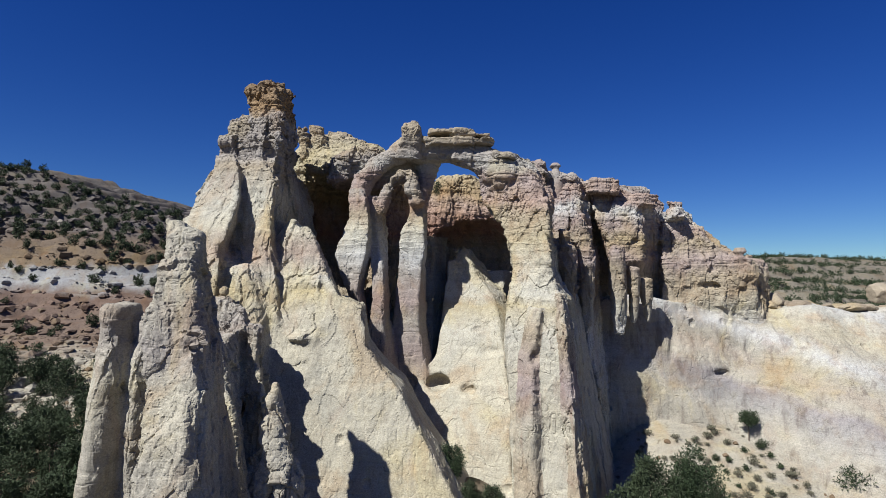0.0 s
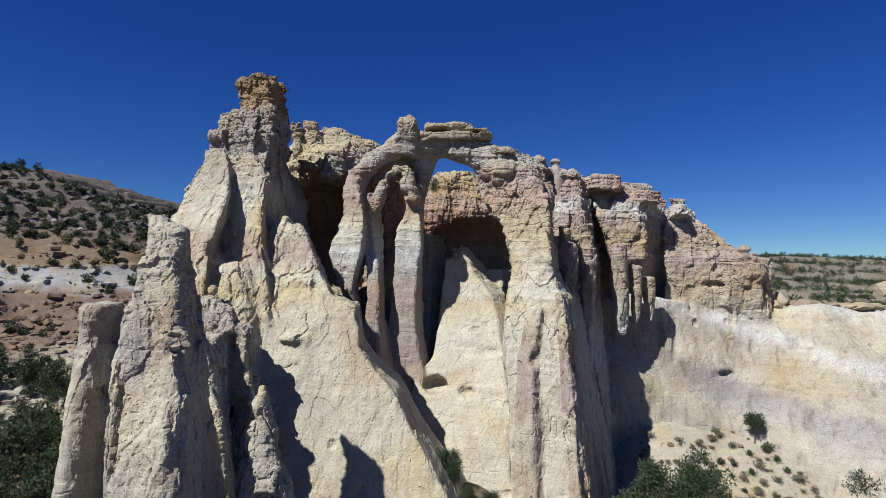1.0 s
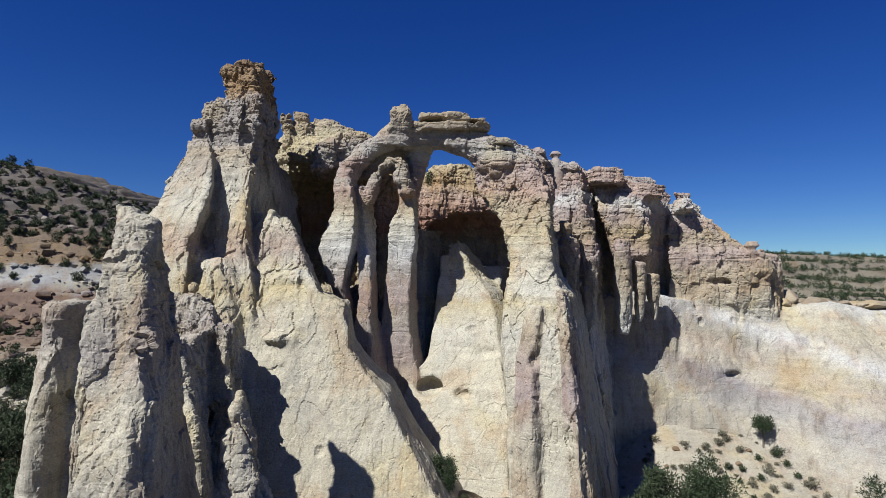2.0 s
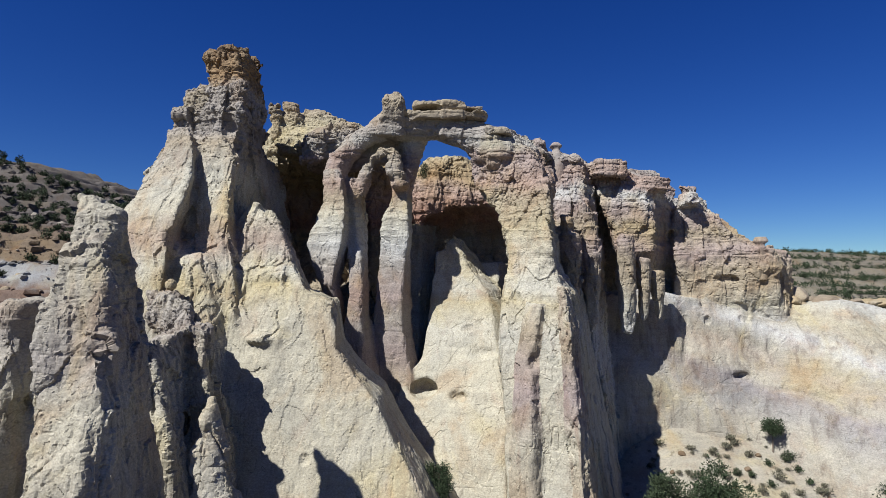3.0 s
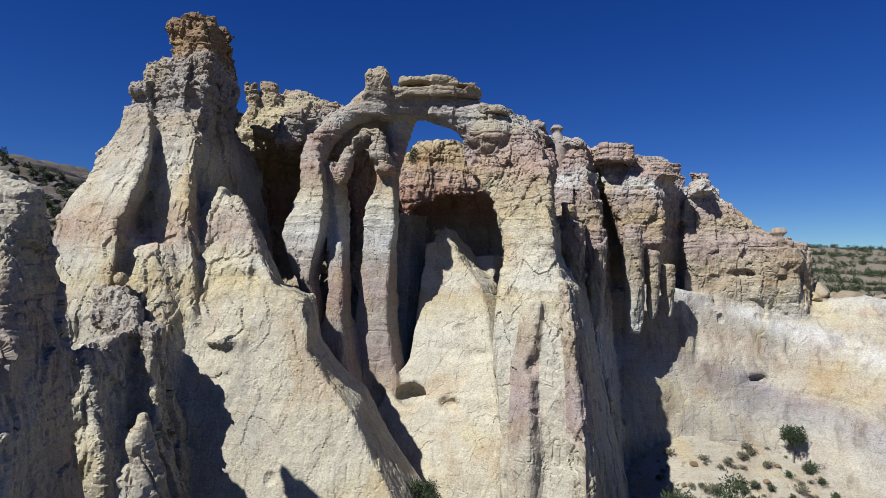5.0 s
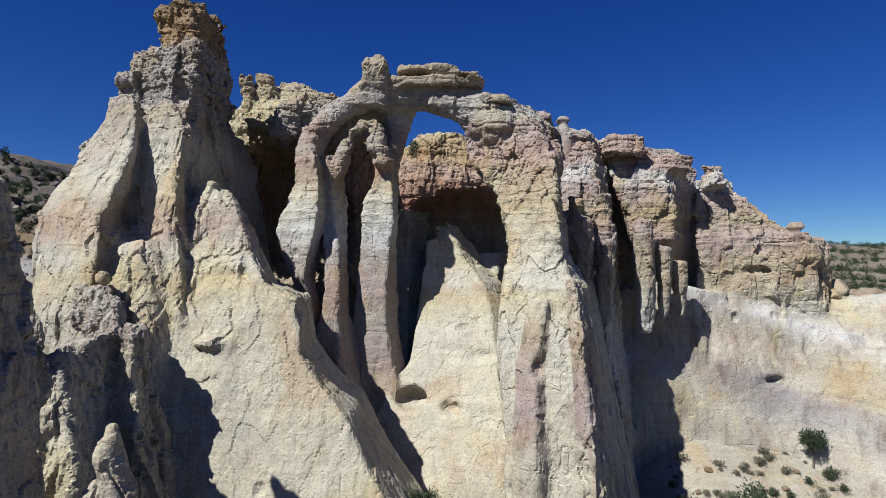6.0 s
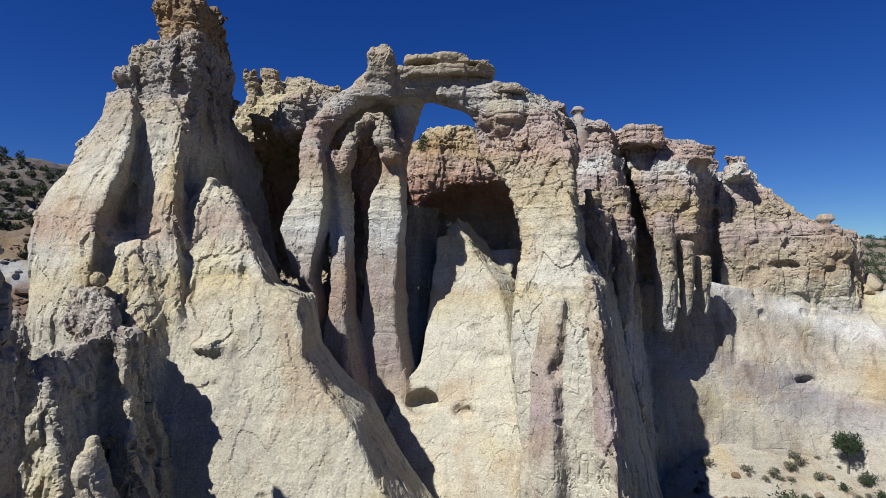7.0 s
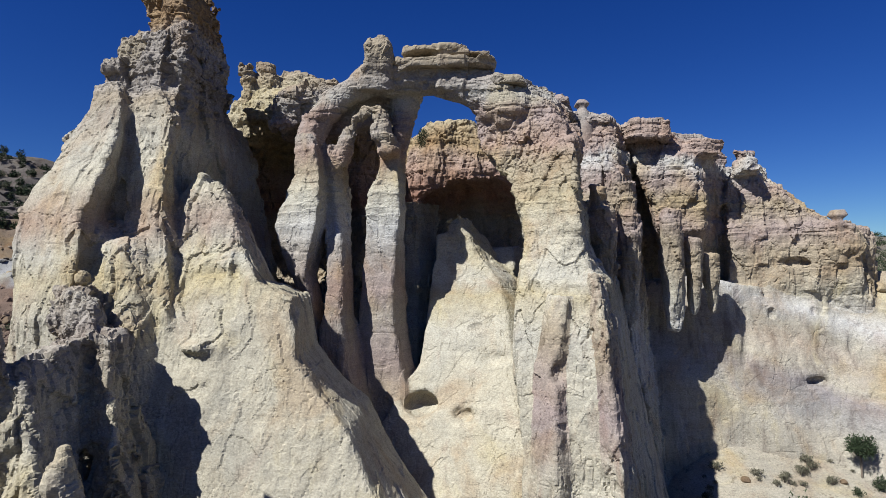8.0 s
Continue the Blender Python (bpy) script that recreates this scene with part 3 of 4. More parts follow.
WALL_R = [(39.1, 34.24, 89.5, 35.55, 89, 37.96, 91), (36.6, 33.23, 89, 36.91, 88.3, 39.29, 91), (34.3, 32.58, 88.6, 38.44, 87.4, 41.56, 91), (32.0, 32.23, 88.2, 40.81, 86.4, 44.81, 90), (31.0, 32.13, 88, 43.66, 84.8, 47.56, 88), (28.7, 32.15, 87.8, 44.36, 84.4, 48.08, 88), (25.2, 32.38, 87.8, 44.94, 84.6, 48.43, 88), (23.2, 32.12, 88, 45.53, 85.2, 50.02, 89), (12.2, 31.66, 88.5, 46.28, 87, 53.1, 92)]
INNER_RING = [(-8.45, 76.6, 36.56, 1.0), (-7.41, 76.2, 39.03, 0.85), (-6.59, 75.6, 40.62, 0.65), (-5.42, 75.1, 41.52, 0.62), (-4.28, 74.8, 41.7, 0.65), (-3.84, 74.7, 40.81, 1.0), (-3.84, 74.8, 39.59, 1.15), (-3.18, 75.0, 38.14, 1.05)]
LINTEL = [(-3.49, 75.8, 44.33, 1.4), (-1.29, 75.5, 44.82, 1.35), (1.21, 75.3, 44.76, 1.3), (3.7, 75.2, 44.24, 1.5), (6.16, 75.0, 42.99, 2.0)]
WINDOW_LEG = [(-1.79, 77.0, 43.6, 1.5), (-2.17, 77.0, 41.03, 1.3), (-2.68, 77.0, 38.08, 1.0)]
LIP = [(35.31, 86.7, 23.74, 0.3), (35.59, 86.7, 26.41, 0.32), (36.77, 86.7, 27.06, 0.35), (38.47, 86.6, 27.27, 0.32), (40.16, 86.5, 27.2, 0.25)]
BULB = [(31.7, -24.57, 66, -22.45, 65, -21.3, 66.5), (30.6, -25.01, 65, -21.47, 63.6, -19.19, 65.6), (28.9, -25.0, 64, -20.48, 62.5, -18.27, 65), (27.0, -24.86, 63, -19.91, 61.8, -17.86, 64.5), (24.1, -24.44, 61.8, -19.12, 60.6, -17.54, 64), (20.5, -23.76, 60.6, -18.42, 59.6, -17.03, 63), (9.7, -22.44, 58, -16.75, 57, -16.33, 62)]
BUT_RIB_A = [(25.4, 9.34, 65.8, 10.38, 64.2, 11.51, 65.6), (19.5, 7.82, 64.4, 9.35, 62.8, 11.02, 64.4), (14.4, 7.51, 63.4, 9.15, 61.8, 11.18, 63.6), (9.0, 7.28, 62.6, 9.21, 60.9, 11.47, 62.8), (-2.0, 7.2, 60.5, 9.22, 58.8, 11.7, 61)]
BUT_RIB_B = [(27.0, 12.07, 65.2, 12.73, 63.9, 13.82, 66), (22.0, 11.87, 63.4, 12.76, 62, 14.26, 65), (15.6, 12.11, 62, 13.04, 60.6, 14.85, 64), (9.5, 12.26, 60.8, 13.3, 59.3, 15.3, 63), (-0.9, 12.54, 58.6, 13.71, 57, 15.93, 61)]
SLICK_CRACKS = [[(45.29, 77.16, 9.66, 0.3), (45.56, 75.62, 7.89, 0.3), (46.21, 73.22, 5.87, 0.3)], [(32.78, 85.15, 20.43, 0.22), (32.0, 84.14, 16.79, 0.22)], [(42.76, 81.54, 13.94, 0.24), (46.09, 78.96, 13.39, 0.24), (48.22, 76.14, 11.75, 0.24)], [(40.23, 84.78, 19.61, 0.2), (43.85, 82.7, 16.42, 0.2), (45.08, 80.41, 14.27, 0.2)], [(34.96, 85.81, 22.36, 0.18), (37.68, 85.07, 19.44, 0.18)], [(29.53, 84.62, 16.86, 0.18), (30.35, 83.35, 12.95, 0.18)]]
# unseen mass behind spire and fin, added to keep sun off the saddle foot
SPIRE_SHADE_MASS = [(25.5, -25.5, 49, -23.5, 47.5, -20, 50), (20, -27, 49.5, -24, 46.5, -18.5, 51), (-3, -28, 50, -24, 45, -17, 52)]
CAVE_SIDE = [(34.7, -4.11, 84.5, -1.61, 83.6, 0.95, 88), (26.7, -3.96, 82.6, -1.06, 81.8, 0.95, 86), (17.2, -4.32, 79, -1.38, 78.2, 0.02, 82)]
CREST_BACK = [(42.7, 15.44, 91, 24.6, 90.6, 30.84, 93), (40.4, 15.42, 91, 27.58, 90.4, 35.56, 93), (26.6, 15.21, 90.5, 27.98, 90, 35.67, 93), (-3.1, 14.93, 90.5, 27.49, 90, 35.07, 93)]
# -- columns: height, centre x, centre y, half width, half depth --
FIN = [(26.5, -25.87, 48.4, 0.96, 1.6), (25.8, -25.97, 48.4, 1.3, 2.4), (21.5, -26.08, 48.2, 1.45, 2.6), (16.2, -26.4, 48.0, 1.44, 2.8), (10.9, -26.83, 47.8, 1.44, 3), (5.5, -27.08, 47.5, 1.54, 3.2)]
PIN = [(22.0, -12.62, 45.0, 0.10, 0.2), (21.6, -12.58, 44.9, 0.28, 0.4), (21.1, -12.5, 44.9, 0.16, 0.3), (20.6, -12.5, 44.8, 0.38, 0.5), (19.9, -12.4, 44.7, 0.42, 0.6), (19.2, -12.5, 44.6, 0.62, 0.8), (18.5, -12.3, 44.6, 0.58, 0.8), (17.4, -12.2, 44.6, 0.95, 1.1), (16.6, -12.15, 44.5, 0.9, 1.1), (14.6, -11.78, 44.4, 1.45, 1.6), (12.2, -11.45, 44.2, 1.9, 2.1), (7.1, -10.84, 44, 2.8, 2.9)]
OUTER_RING = [(-10.74, 76, 38.96, 1.31), (-10.1, 76, 40.93, 1.45), (-8.66, 76, 42.4, 1.45), (-6.84, 76, 43.72, 1.46), (-5.01, 75.8, 44.85, 1.53), (-2.83, 75.6, 44.96, 1.45), (1.16, 75.4, 44.47, 1.59), (4.74, 75, 43.15, 1.87), (7.55, 74.5, 41.11, 2.28)]
SHOULDER = [(45.8, -9.35, 82, 1.96, 3), (44.6, -10.92, 82, 3.53, 4), (43.0, -11.78, 82.1, 3.61, 4.5), (41.0, -13.06, 82.1, 2.55, 4.5)]
KNOB = [(47.8, -4.08, 74.5, 0.72, 1), (47.0, -4.07, 74.3, 1.14, 1.3), (46.0, -4.0, 74.4, 1.14, 1.2), (44.9, -4.33, 75.2, 1.59, 1.7), (43.3, -4.43, 75.9, 1.82, 1.9)]
CAP_A = [(47.4, 0.8, 75.4, 1.96, 1.6), (47.0, 1.23, 75.4, 2.97, 2), (46.4, 1.27, 75.4, 3.15, 2)]
CAP_B = [(47.0, 3.48, 75.4, 2.32, 1.6), (46.6, 3.27, 75.6, 2.83, 2), (46.0, 3.37, 75.6, 2.58, 2)]
CAP_C = [(46.2, 1.88, 75.4, 4.34, 2.2), (45.6, 2.1, 75.4, 4.7, 2.4), (44.9, 2.17, 75.4, 4.34, 2.2)]
CAP_D = [(46.3, 5.29, 73.5, 0.49, 0.7), (45.9, 5.33, 73.6, 0.81, 1), (45.4, 5.37, 73.7, 0.71, 0.9)]
CAP_E = [(44.4, 7.13, 74.4, 1.14, 1.6), (44.1, 7.14, 74.5, 1.57, 1.9), (43.1, 7.5, 74.6, 1.64, 2)]
REAR_WALL = [(43.7, 1.98, 88, 1.73, 3), (42.0, 2.14, 88, 4.41, 4), (39.4, 2.59, 87.6, 5.85, 4), (36.2, 2.79, 87.6, 6.6, 4), (30.0, 2.8, 87.6, 6.8, 4)]
CAVE_BACK = [(42.6, 2.07, 92, 9.45, 4), (36.4, 1.84, 92, 10.07, 4), (27.7, 1.83, 92, 10.02, 5), (15.6, 1.82, 92, 9.96, 8)]
ARCH_WALL = [(44.7, -5.14, 77.8, 2.61, 1.2), (42.7, -6.1, 78.2, 3.55, 1.2), (41.2, -6.56, 78.4, 3.64, 1.2), (39.9, -9.42, 78.6, 1.01, 1.2)]
MESA_TOWER = [(51.3, -20.96, 87.6, 0.93, 1.6), (49.9, -21.07, 87.6, 0.97, 2), (47.6, -20.62, 87.4, 1.01, 2), (44.5, -20.55, 88, 1.68, 3)]
MESA_TOWER_B = [(51.6, -19.2, 89.6, 1.03, 1.6), (50.0, -18.96, 89.6, 1.42, 2), (44.7, -18.23, 89, 2.56, 3)]
MESA = [(51.3, -18.41, 94, 1.8, 3), (49.8, -17.22, 94.5, 4.17, 5), (48.1, -15.61, 95, 7.05, 7), (45.7, -15.21, 94.6, 8.69, 8), (43.8, -13.97, 94, 10.47, 8), (42.4, -13.38, 94, 11.4, 8), (32.1, -13.53, 94, 11.38, 8), (15.3, -13.62, 94, 11.5, 9), (-16.1, -13.67, 93, 11.6, 9)]
HOODOO = [(32.69, 42.64, 85.5, 0.57, 0.62), (32.09, 42.67, 85.6, 0.81, 0.93), (31.69, 42.52, 85.4, 0.44, 0.52), (31.29, 42.6, 85.5, 0.65, 0.82), (30.29, 42.75, 85.7, 0.75, 0.8), (29.29, 42.75, 85.7, 0.85, 0.9)]
HOOD_B = [(44.8, 16.1, 84.9, 0.41, 0.5), (44.4, 16.19, 85.2, 0.77, 1), (44.0, 16.19, 85.0, 0.41, 0.6), (43.3, 16.2, 85.1, 0.73, 1.1), (41.9, 16.29, 85.2, 1.3, 1.6)]
BLOCK_A = [(45.1, 12.53, 84.4, 0.89, 1.4), (44.5, 12.64, 84.6, 1.46, 2), (43.2, 12.75, 84.6, 1.9, 2.4)]
BLOCK_B = [(42.6, 22.61, 86, 1.56, 2), (42.0, 22.69, 86.0, 2.14, 2.4), (40.4, 22.94, 86.1, 2.22, 2.6)]
BLOCK_C = [(41.0, 29.3, 86.4, 1.73, 2), (40.2, 29.37, 86.4, 2.31, 2.4), (38.4, 29.4, 86.6, 1.98, 2.6)]
BLOCK_D = [(40.1, 34.66, 87.6, 1.05, 1.6), (39.5, 34.65, 87.6, 1.3, 1.8), (39.0, 34.68, 87.7, 1.05, 1.7), (36.9, 34.71, 87.8, 1.42, 2.2)]
FLUTE_A = [(35.5, 18.6, 77.8, 1.11, 1.2), (29.2, 18.89, 77.8, 0.89, 1), (23.3, 19.06, 78.2, 0.59, 0.8), (20.3, 19.05, 78.3, 0.44, 0.7)]
FLUTE_B = [(33.1, 23.74, 80.8, 1.15, 1.3), (27.7, 23.61, 80.9, 1.23, 1.3), (23.1, 23.8, 81, 0.99, 1), (20.5, 23.82, 81.2, 0.69, 0.8)]
FLUTE_C = [(30.0, 26.1, 81.6, 0.85, 1.1), (24.6, 26.18, 81.9, 0.62, 0.9), (22.3, 26.2, 82.1, 0.47, 0.7)]
FLUTE_D = [(28.5, 28.08, 82.5, 0.86, 1), (24.2, 28.34, 82.8, 0.63, 0.8), (21.9, 28.37, 82.8, 0.39, 0.6)]
FLUTE_E = [(34.8, 15.32, 74.5, 1.06, 1.5), (29.2, 15.7, 74.9, 1.07, 1.5), (23.4, 16.38, 75.7, 0.93, 1.2), (19.2, 16.89, 76, 0.72, 1)]
ALCOVE_ROOF = [(47.0, -15.34, 87, 3.34, 3), (45.0, -15.97, 86, 4.12, 4), (42.3, -15.95, 86, 4.11, 5)]
# -- end of rock forms --


# ---- ground: one sheet out to the horizon ----
def ground_heights(xy):
    xy = np.array(xy)
    return ground_height(xy[:, 0], xy[:, 1])


def bell(a):
    return np.exp(-a * a)


def step(a, b, x):
    t = np.clip((x - a) / (b - a), 0, 1)
    return t * t * (3 - 2 * t)


def ground_height(x, y):
    """The valley floor, the slope below the cliff, the hill across the wash and the far mesa slope."""
    p = np.stack([x, y, 0 * x], 1)
    h = 1.0 + 0.8 * fbm(p * 0.05, 3, 90)
    # apron of sand below the slickrock wall
    h = h + step(12, 30, x) * np.clip(y - 68.5, 0, 14.5) * 0.56 * (1 - step(95, 120, y))
    h = h + 6.0 * bell((x - 2.5) / 6) * bell((y - 63) / 7)
    # hill on the left
    d = y + 0.12 * x
    prof = np.interp(d, [60, 95, 125, 150, 162, 175, 210, 260, 600], [0, 4, 17, 27, 38, 49, 66, 70, 70])
    lf = step(-25, -60, x + 0.18 * (y - 100))
    crest = np.interp(x, [-400, -165, -92, -66, -30], [1.13, 1.06, 0.70, 0.49, 0.39])
    h = h + lf * prof * crest
    # far slope on the right
    far = np.interp(y - 0.25 * x, [70, 110, 150, 235, 420, 1200], [0, 4, 12, 36, 40, 30])
    h = h + (1 - lf) * step(85, 120, y) * far
    # ledges of harder rock stepping up the slopes
    bump = h + 1.5 * fbm(p * 0.06, 3, 98)
    fr = bump / 3.4 - np.floor(bump / 3.4)
    h = h + step(8, 20, h) * 1.0 * 3.4 * (step(0.55, 0.9, fr) - fr)
    rugged = np.clip((np.hypot(x, y) - 60) / 80, 0, 1)
    h = h + rugged * (2.2 * fbm(p * 0.045, 4, 91) + 0.9 * np.abs(vnoise(p * 0.16, 95))) * step(2, 14, h)
    return h


def axis(lo, hi, fine_lo, fine_hi, fine, growth):
    a = list(np.arange(fine_lo, fine_hi, fine))
    s = fine
    while a[-1] < hi:
        s *= growth
        a.append(a[-1] + s)
    s, front = fine, [fine_lo]
    while front[-1] > lo:
        s *= growth
        front.append(front[-1] - s)
    return np.array(front[:0:-1] + a)


def build_ground():
    gx = axis(-2500, 2500, -150, 110, 0.9, 1.13)
    gy = axis(-1500, 3500, 30, 290, 0.9, 1.13)
    X, Y = np.meshgrid(gx, gy, indexing="ij")
    V = np.stack([X.ravel(), Y.ravel(), ground_height(X.ravel(), Y.ravel())], 1)
    i = np.arange(X.size).reshape(X.shape)
    Q = np.stack([i[:-1, :-1], i[1:, :-1], i[1:, 1:], i[:-1, 1:]], 2).reshape(-1, 4)
    N = vertex_normals(V, Q)
    steep = np.clip((V[:, 2] - 8) / 10, 0, 1)
    V = V + N * (steep * (0.5 * fbm(V * np.array([0.25, 0.25, 0.6]), 3, 97)))[:, None]
    me = mesh_of("ground", V, Q, earth)
    me.materials.append(earth_far)
    c = V[Q].mean(1)
    me.materials.append(earth_brush)
    far = (c[:, 0] > 0) & (c[:, 1] > 92)
    valley = (c[:, 1] < 58) | ((c[:, 0] < 12) & (c[:, 1] < 92))
    me.polygons.foreach_set("material_index", np.where(far, 1, np.where(valley, 2, 0)).astype(np.int32))
    tagged(new("ground", me), "pale sandy desert ground rising into banded rocky slopes", "ground", kind="structure")


earth = rock("desert earth", [(0, (0.315, 0.296, 0.246)), (10, (0.315, 0.296, 0.246)), (14, (0.144, 0.108, 0.086)), (24, (0.137, 0.097, 0.079)), (27, (0.259, 0.263, 0.266)), (31, (0.223, 0.227, 0.230)), (33, (0.158, 0.119, 0.079)), (41, (0.137, 0.108, 0.086)), (46, (0.108, 0.097, 0.094)), (70, (0.112, 0.101, 0.094))], 5.0, streak=0.2, lichen=0.8, bump=1.0)
earth_brush = rock("brushy valley earth", [(0, (0.115, 0.100, 0.070)), (4, (0.150, 0.125, 0.090)), (12, (0.130, 0.105, 0.080)), (40, (0.140, 0.115, 0.090))], 3.0, streak=0.1, lichen=0.9, bump=1.0)
build_ground()

# ---- the rocks ----
UP = ([0, 22, 28, 36, 42, 47, 55], [0.05, 0.15, 0.4, 0.7, 1.1, 1.0, 0.8])
UP_SPIRE = ([0, 18, 24, 28, 36], [0.1, 0.15, 0.35, 0.4, 0.4])
UP_TOWER = ([0, 38, 43, 48, 55], [0.05, 0.15, 0.9, 0.8, 0.7])
rock_thing("rock_chimney", "tall cream sandstone chimney with brown cap and sloping ridge", "rock formation",
           [("tower", wedge(CHIM_MAIN, 2), (38, 0.45, 42, 0.0)), ("cap", wedge(CHIM_CAP, 1.0), 0.1), ("cap/2", wedge(CHIM_CAP_B, 1.0), 0.1),
            ("rib", wedge(RIB_A), 0.65), ("rib/2", wedge(RIB_B), 0.55), ("ridge", wedge(RIDGE), (14, 0.93, 22, 0.85, 28, 0.55, 33, 0.3)),
            ("rib/3", wedge(BULB, 1.0, 1.0), 0.45), ("knob", blob(-22.3, 60.9, 26.85, 0.85, 0.9, 0.85), 0.6), ("knob/2", blob(-15.0, 61.5, 22.1, 1.5, 1.1, 0.55), 0.6)],
           [blob(-21.9, 63.2, 31.1, 1.6, 1.7, 0.9)], ((-36, 12), (50, 90), (-2, 54)), 0.26, rock_chim, UP_TOWER, blend=0.5, bias=0.0)
rock_thing("rock_spire", "weathered cream sandstone spire of fused fluted columns", "rock formation",
           # rib/2 here is the added unseen mass, only for its shadow
           [("column", wedge(SPIRE, 0.5, 1.4), (20, 0.5, 30, 0.3)), ("rib", wedge(FLANK, 1.5), 0.3), ("rib/2", wedge(SPIRE_SHADE_MASS, 1.5), 0.4),
            ("saddle", wedge(SADDLE_A, 2.0), 0.1), ("saddle/2", wedge(SADDLE_B, 2.0), 0.25), ("fin", loft(FIN), 0.8)],
           [], ((-31, -6), (33, 64), (-2, 36)), 0.2, rock_spire, UP_SPIRE, blend=0.3, bias=0.0)
rock_thing("rock_pinnacle", "small knobbly sandstone pinnacle beside the spire", "rock formation", [("tip", loft(PIN[:4], bottom=PIN[3][0], cut=0), 0.6), ("column", loft(PIN[3:], cut=0), 0.0)], [], ((-17, -6), (38, 50), (-2, 23)), 0.17, rock_spire, ([0, 30], [0.3, 0.3]), blend=0.15, gain=0.7, bias=0.08)
arch = rock_thing("natural_arch", "double sandstone arch on slender pillars with layered cap", "natural arch",
           [("pillar", wedge(LEFT_PILLAR, 1.5), 0.8), ("pillar/2", wedge(SECOND_PILLAR, 1.5), 0.8), ("pillar/3", wedge(MID_PILLAR, 1.0), 0.82), ("apron", wedge(APRON, 4), 0.95), ("wall", wedge(CAVE_SIDE, 2), 0.7), ("ledge", wedge(CAVE_BENCH, 3), 0.8), ("stub", wedge(CAVE_STUB, 1), 0.5),
            ("span", tube(OUTER_RING), 0.75), ("inner_span", tube(INNER_RING), 0.6), ("span", tube(LINTEL), 0.5), ("span", tube(WINDOW_LEG), 0.7), ("span", loft(ARCH_WALL, 4, bottom=ARCH_WALL[-1][0]), 0.8), ("shoulder", loft(SHOULDER, 4, bottom=SHOULDER[-1][0]), 0.2),
            ("buttress", wedge(BUTTRESS, 1), (18, 0.78, 30, 0.6, 38, 0.25)), ("buttress/2", wedge(BUT_RIB_A, 1), 0.7), ("buttress/3", wedge(BUT_RIB_B, 1), 0.45)],
           [blob(-0.5, 73.6, 15.5, 1.3, 1.6, 0.85), blob(2.9, 71.0, 15.0, 1.1, 1.3, 0.7), blob(5.7, 73.0, 19.4, 0.7, 0.8, 0.3), blob(9.7, 63.2, 19.8, 0.3, 0.9, 0.5), blob(6.5, 65.8, 14.4, 0.6, 0.8, 0.4)],
           ((-18, 24), (54, 92), (-2, 50)), 0.22, rock_arch, UP, blend=0.3, bias=0.05,
           dress=(("pillar", rock_pillar), ("pillar/2", rock_pillar), ("pillar/3", rock_pillar), ("inner_span", rock_pillar), ("buttress/2", rock_stained), ("buttress/3", rock_stained)))
rock_thing("natural_arch", "", "", [("knob", loft(KNOB[:3], 4, bottom=KNOB[2][0], cut=0), 0.2), ("knob", loft(KNOB[2:], 4, cut=0, bottom=KNOB[-1][0]), 0.5), ("cap", loft(CAP_A, 4, bottom=CAP_A[-1][0]), 0.4), ("cap/2", loft(CAP_B, 4, bottom=CAP_B[-1][0]), 0.4), ("cap/3", loft(CAP_C, 4, bottom=CAP_C[-1][0]), 0.4), ("cap/4", loft(CAP_D, bottom=CAP_D[-1][0]), 0.4), ("cap/5", loft(CAP_E, 4, bottom=CAP_E[-1][0]), 0.4)],
           [], ((-8, 12), (68, 82), (41, 50)), 0.13, rock_arch, ([0, 60], [0.7, 0.7]), blend=0.2, detail=False, gain=0.45, base=arch)
rock_thing("rear_cliff", "shadowed sandstone cliff behind the arch with ragged towers", "cliff",
           [("wall", loft(MESA, 4), 0.3), ("tower", loft(MESA_TOWER), 0.2), ("tower/2", loft(MESA_TOWER_B), 0.2), ("roof", loft(ALCOVE_ROOF, 4, bottom=ALCOVE_ROOF[-1][0]), 0.3), ("overhang", loft(REAR_WALL, 4, bottom=REAR_WALL[-1][0]), 0.4), ("wall/2", loft(CAVE_BACK, 4), 0.5)],
           [blob(-16.0, 85.0, 32.0, 8.0, 10.0, 10.5), blob(4.55, 86.0, 31.56, 6.6, 6.0, 4.9)], ((-32, 18), (79, 106), (-2, 53)), 0.36, rock_mesa, UP, bias=0.2)


def slick(X, Y, Z):
    """The pale bare wall right of the arch, leaning back as it rises and spreading into a slope."""
    steep = 82.7 + 0.28 * (Z - 10)
    slope = 75.6 + 1.03 * (Z - 13.5)
    t = np.clip((X - 36) / 18, 0, 1)
    t = t * t * (3 - 2 * t)
    front = steep + (slope - steep) * t + 0.5 * np.sin(X * 0.27 + 0.12 * Z) + 0.25 * np.sin(X * 0.55 - 0.2 * Z)
    front = front - 0.35 * np.abs(np.sin(0.33 * X + 0.25 * np.sin(0.3 * Z))) * np.clip((Z - 9) / 8, 0, 1) + 0.2 * np.sin(0.9 * (0.45 * X + Z) + np.sin(0.2 * X))
    top = 24.6 - 0.05 * (X - 45) + 0.5 * np.sin(X * 0.5)
    f = np.maximum((front - Y) * (0.95 - 0.25 * t), Z - top)
    f = np.maximum(f, Y - 97)
    return np.maximum(f, np.maximum(18 - X, X - 74))


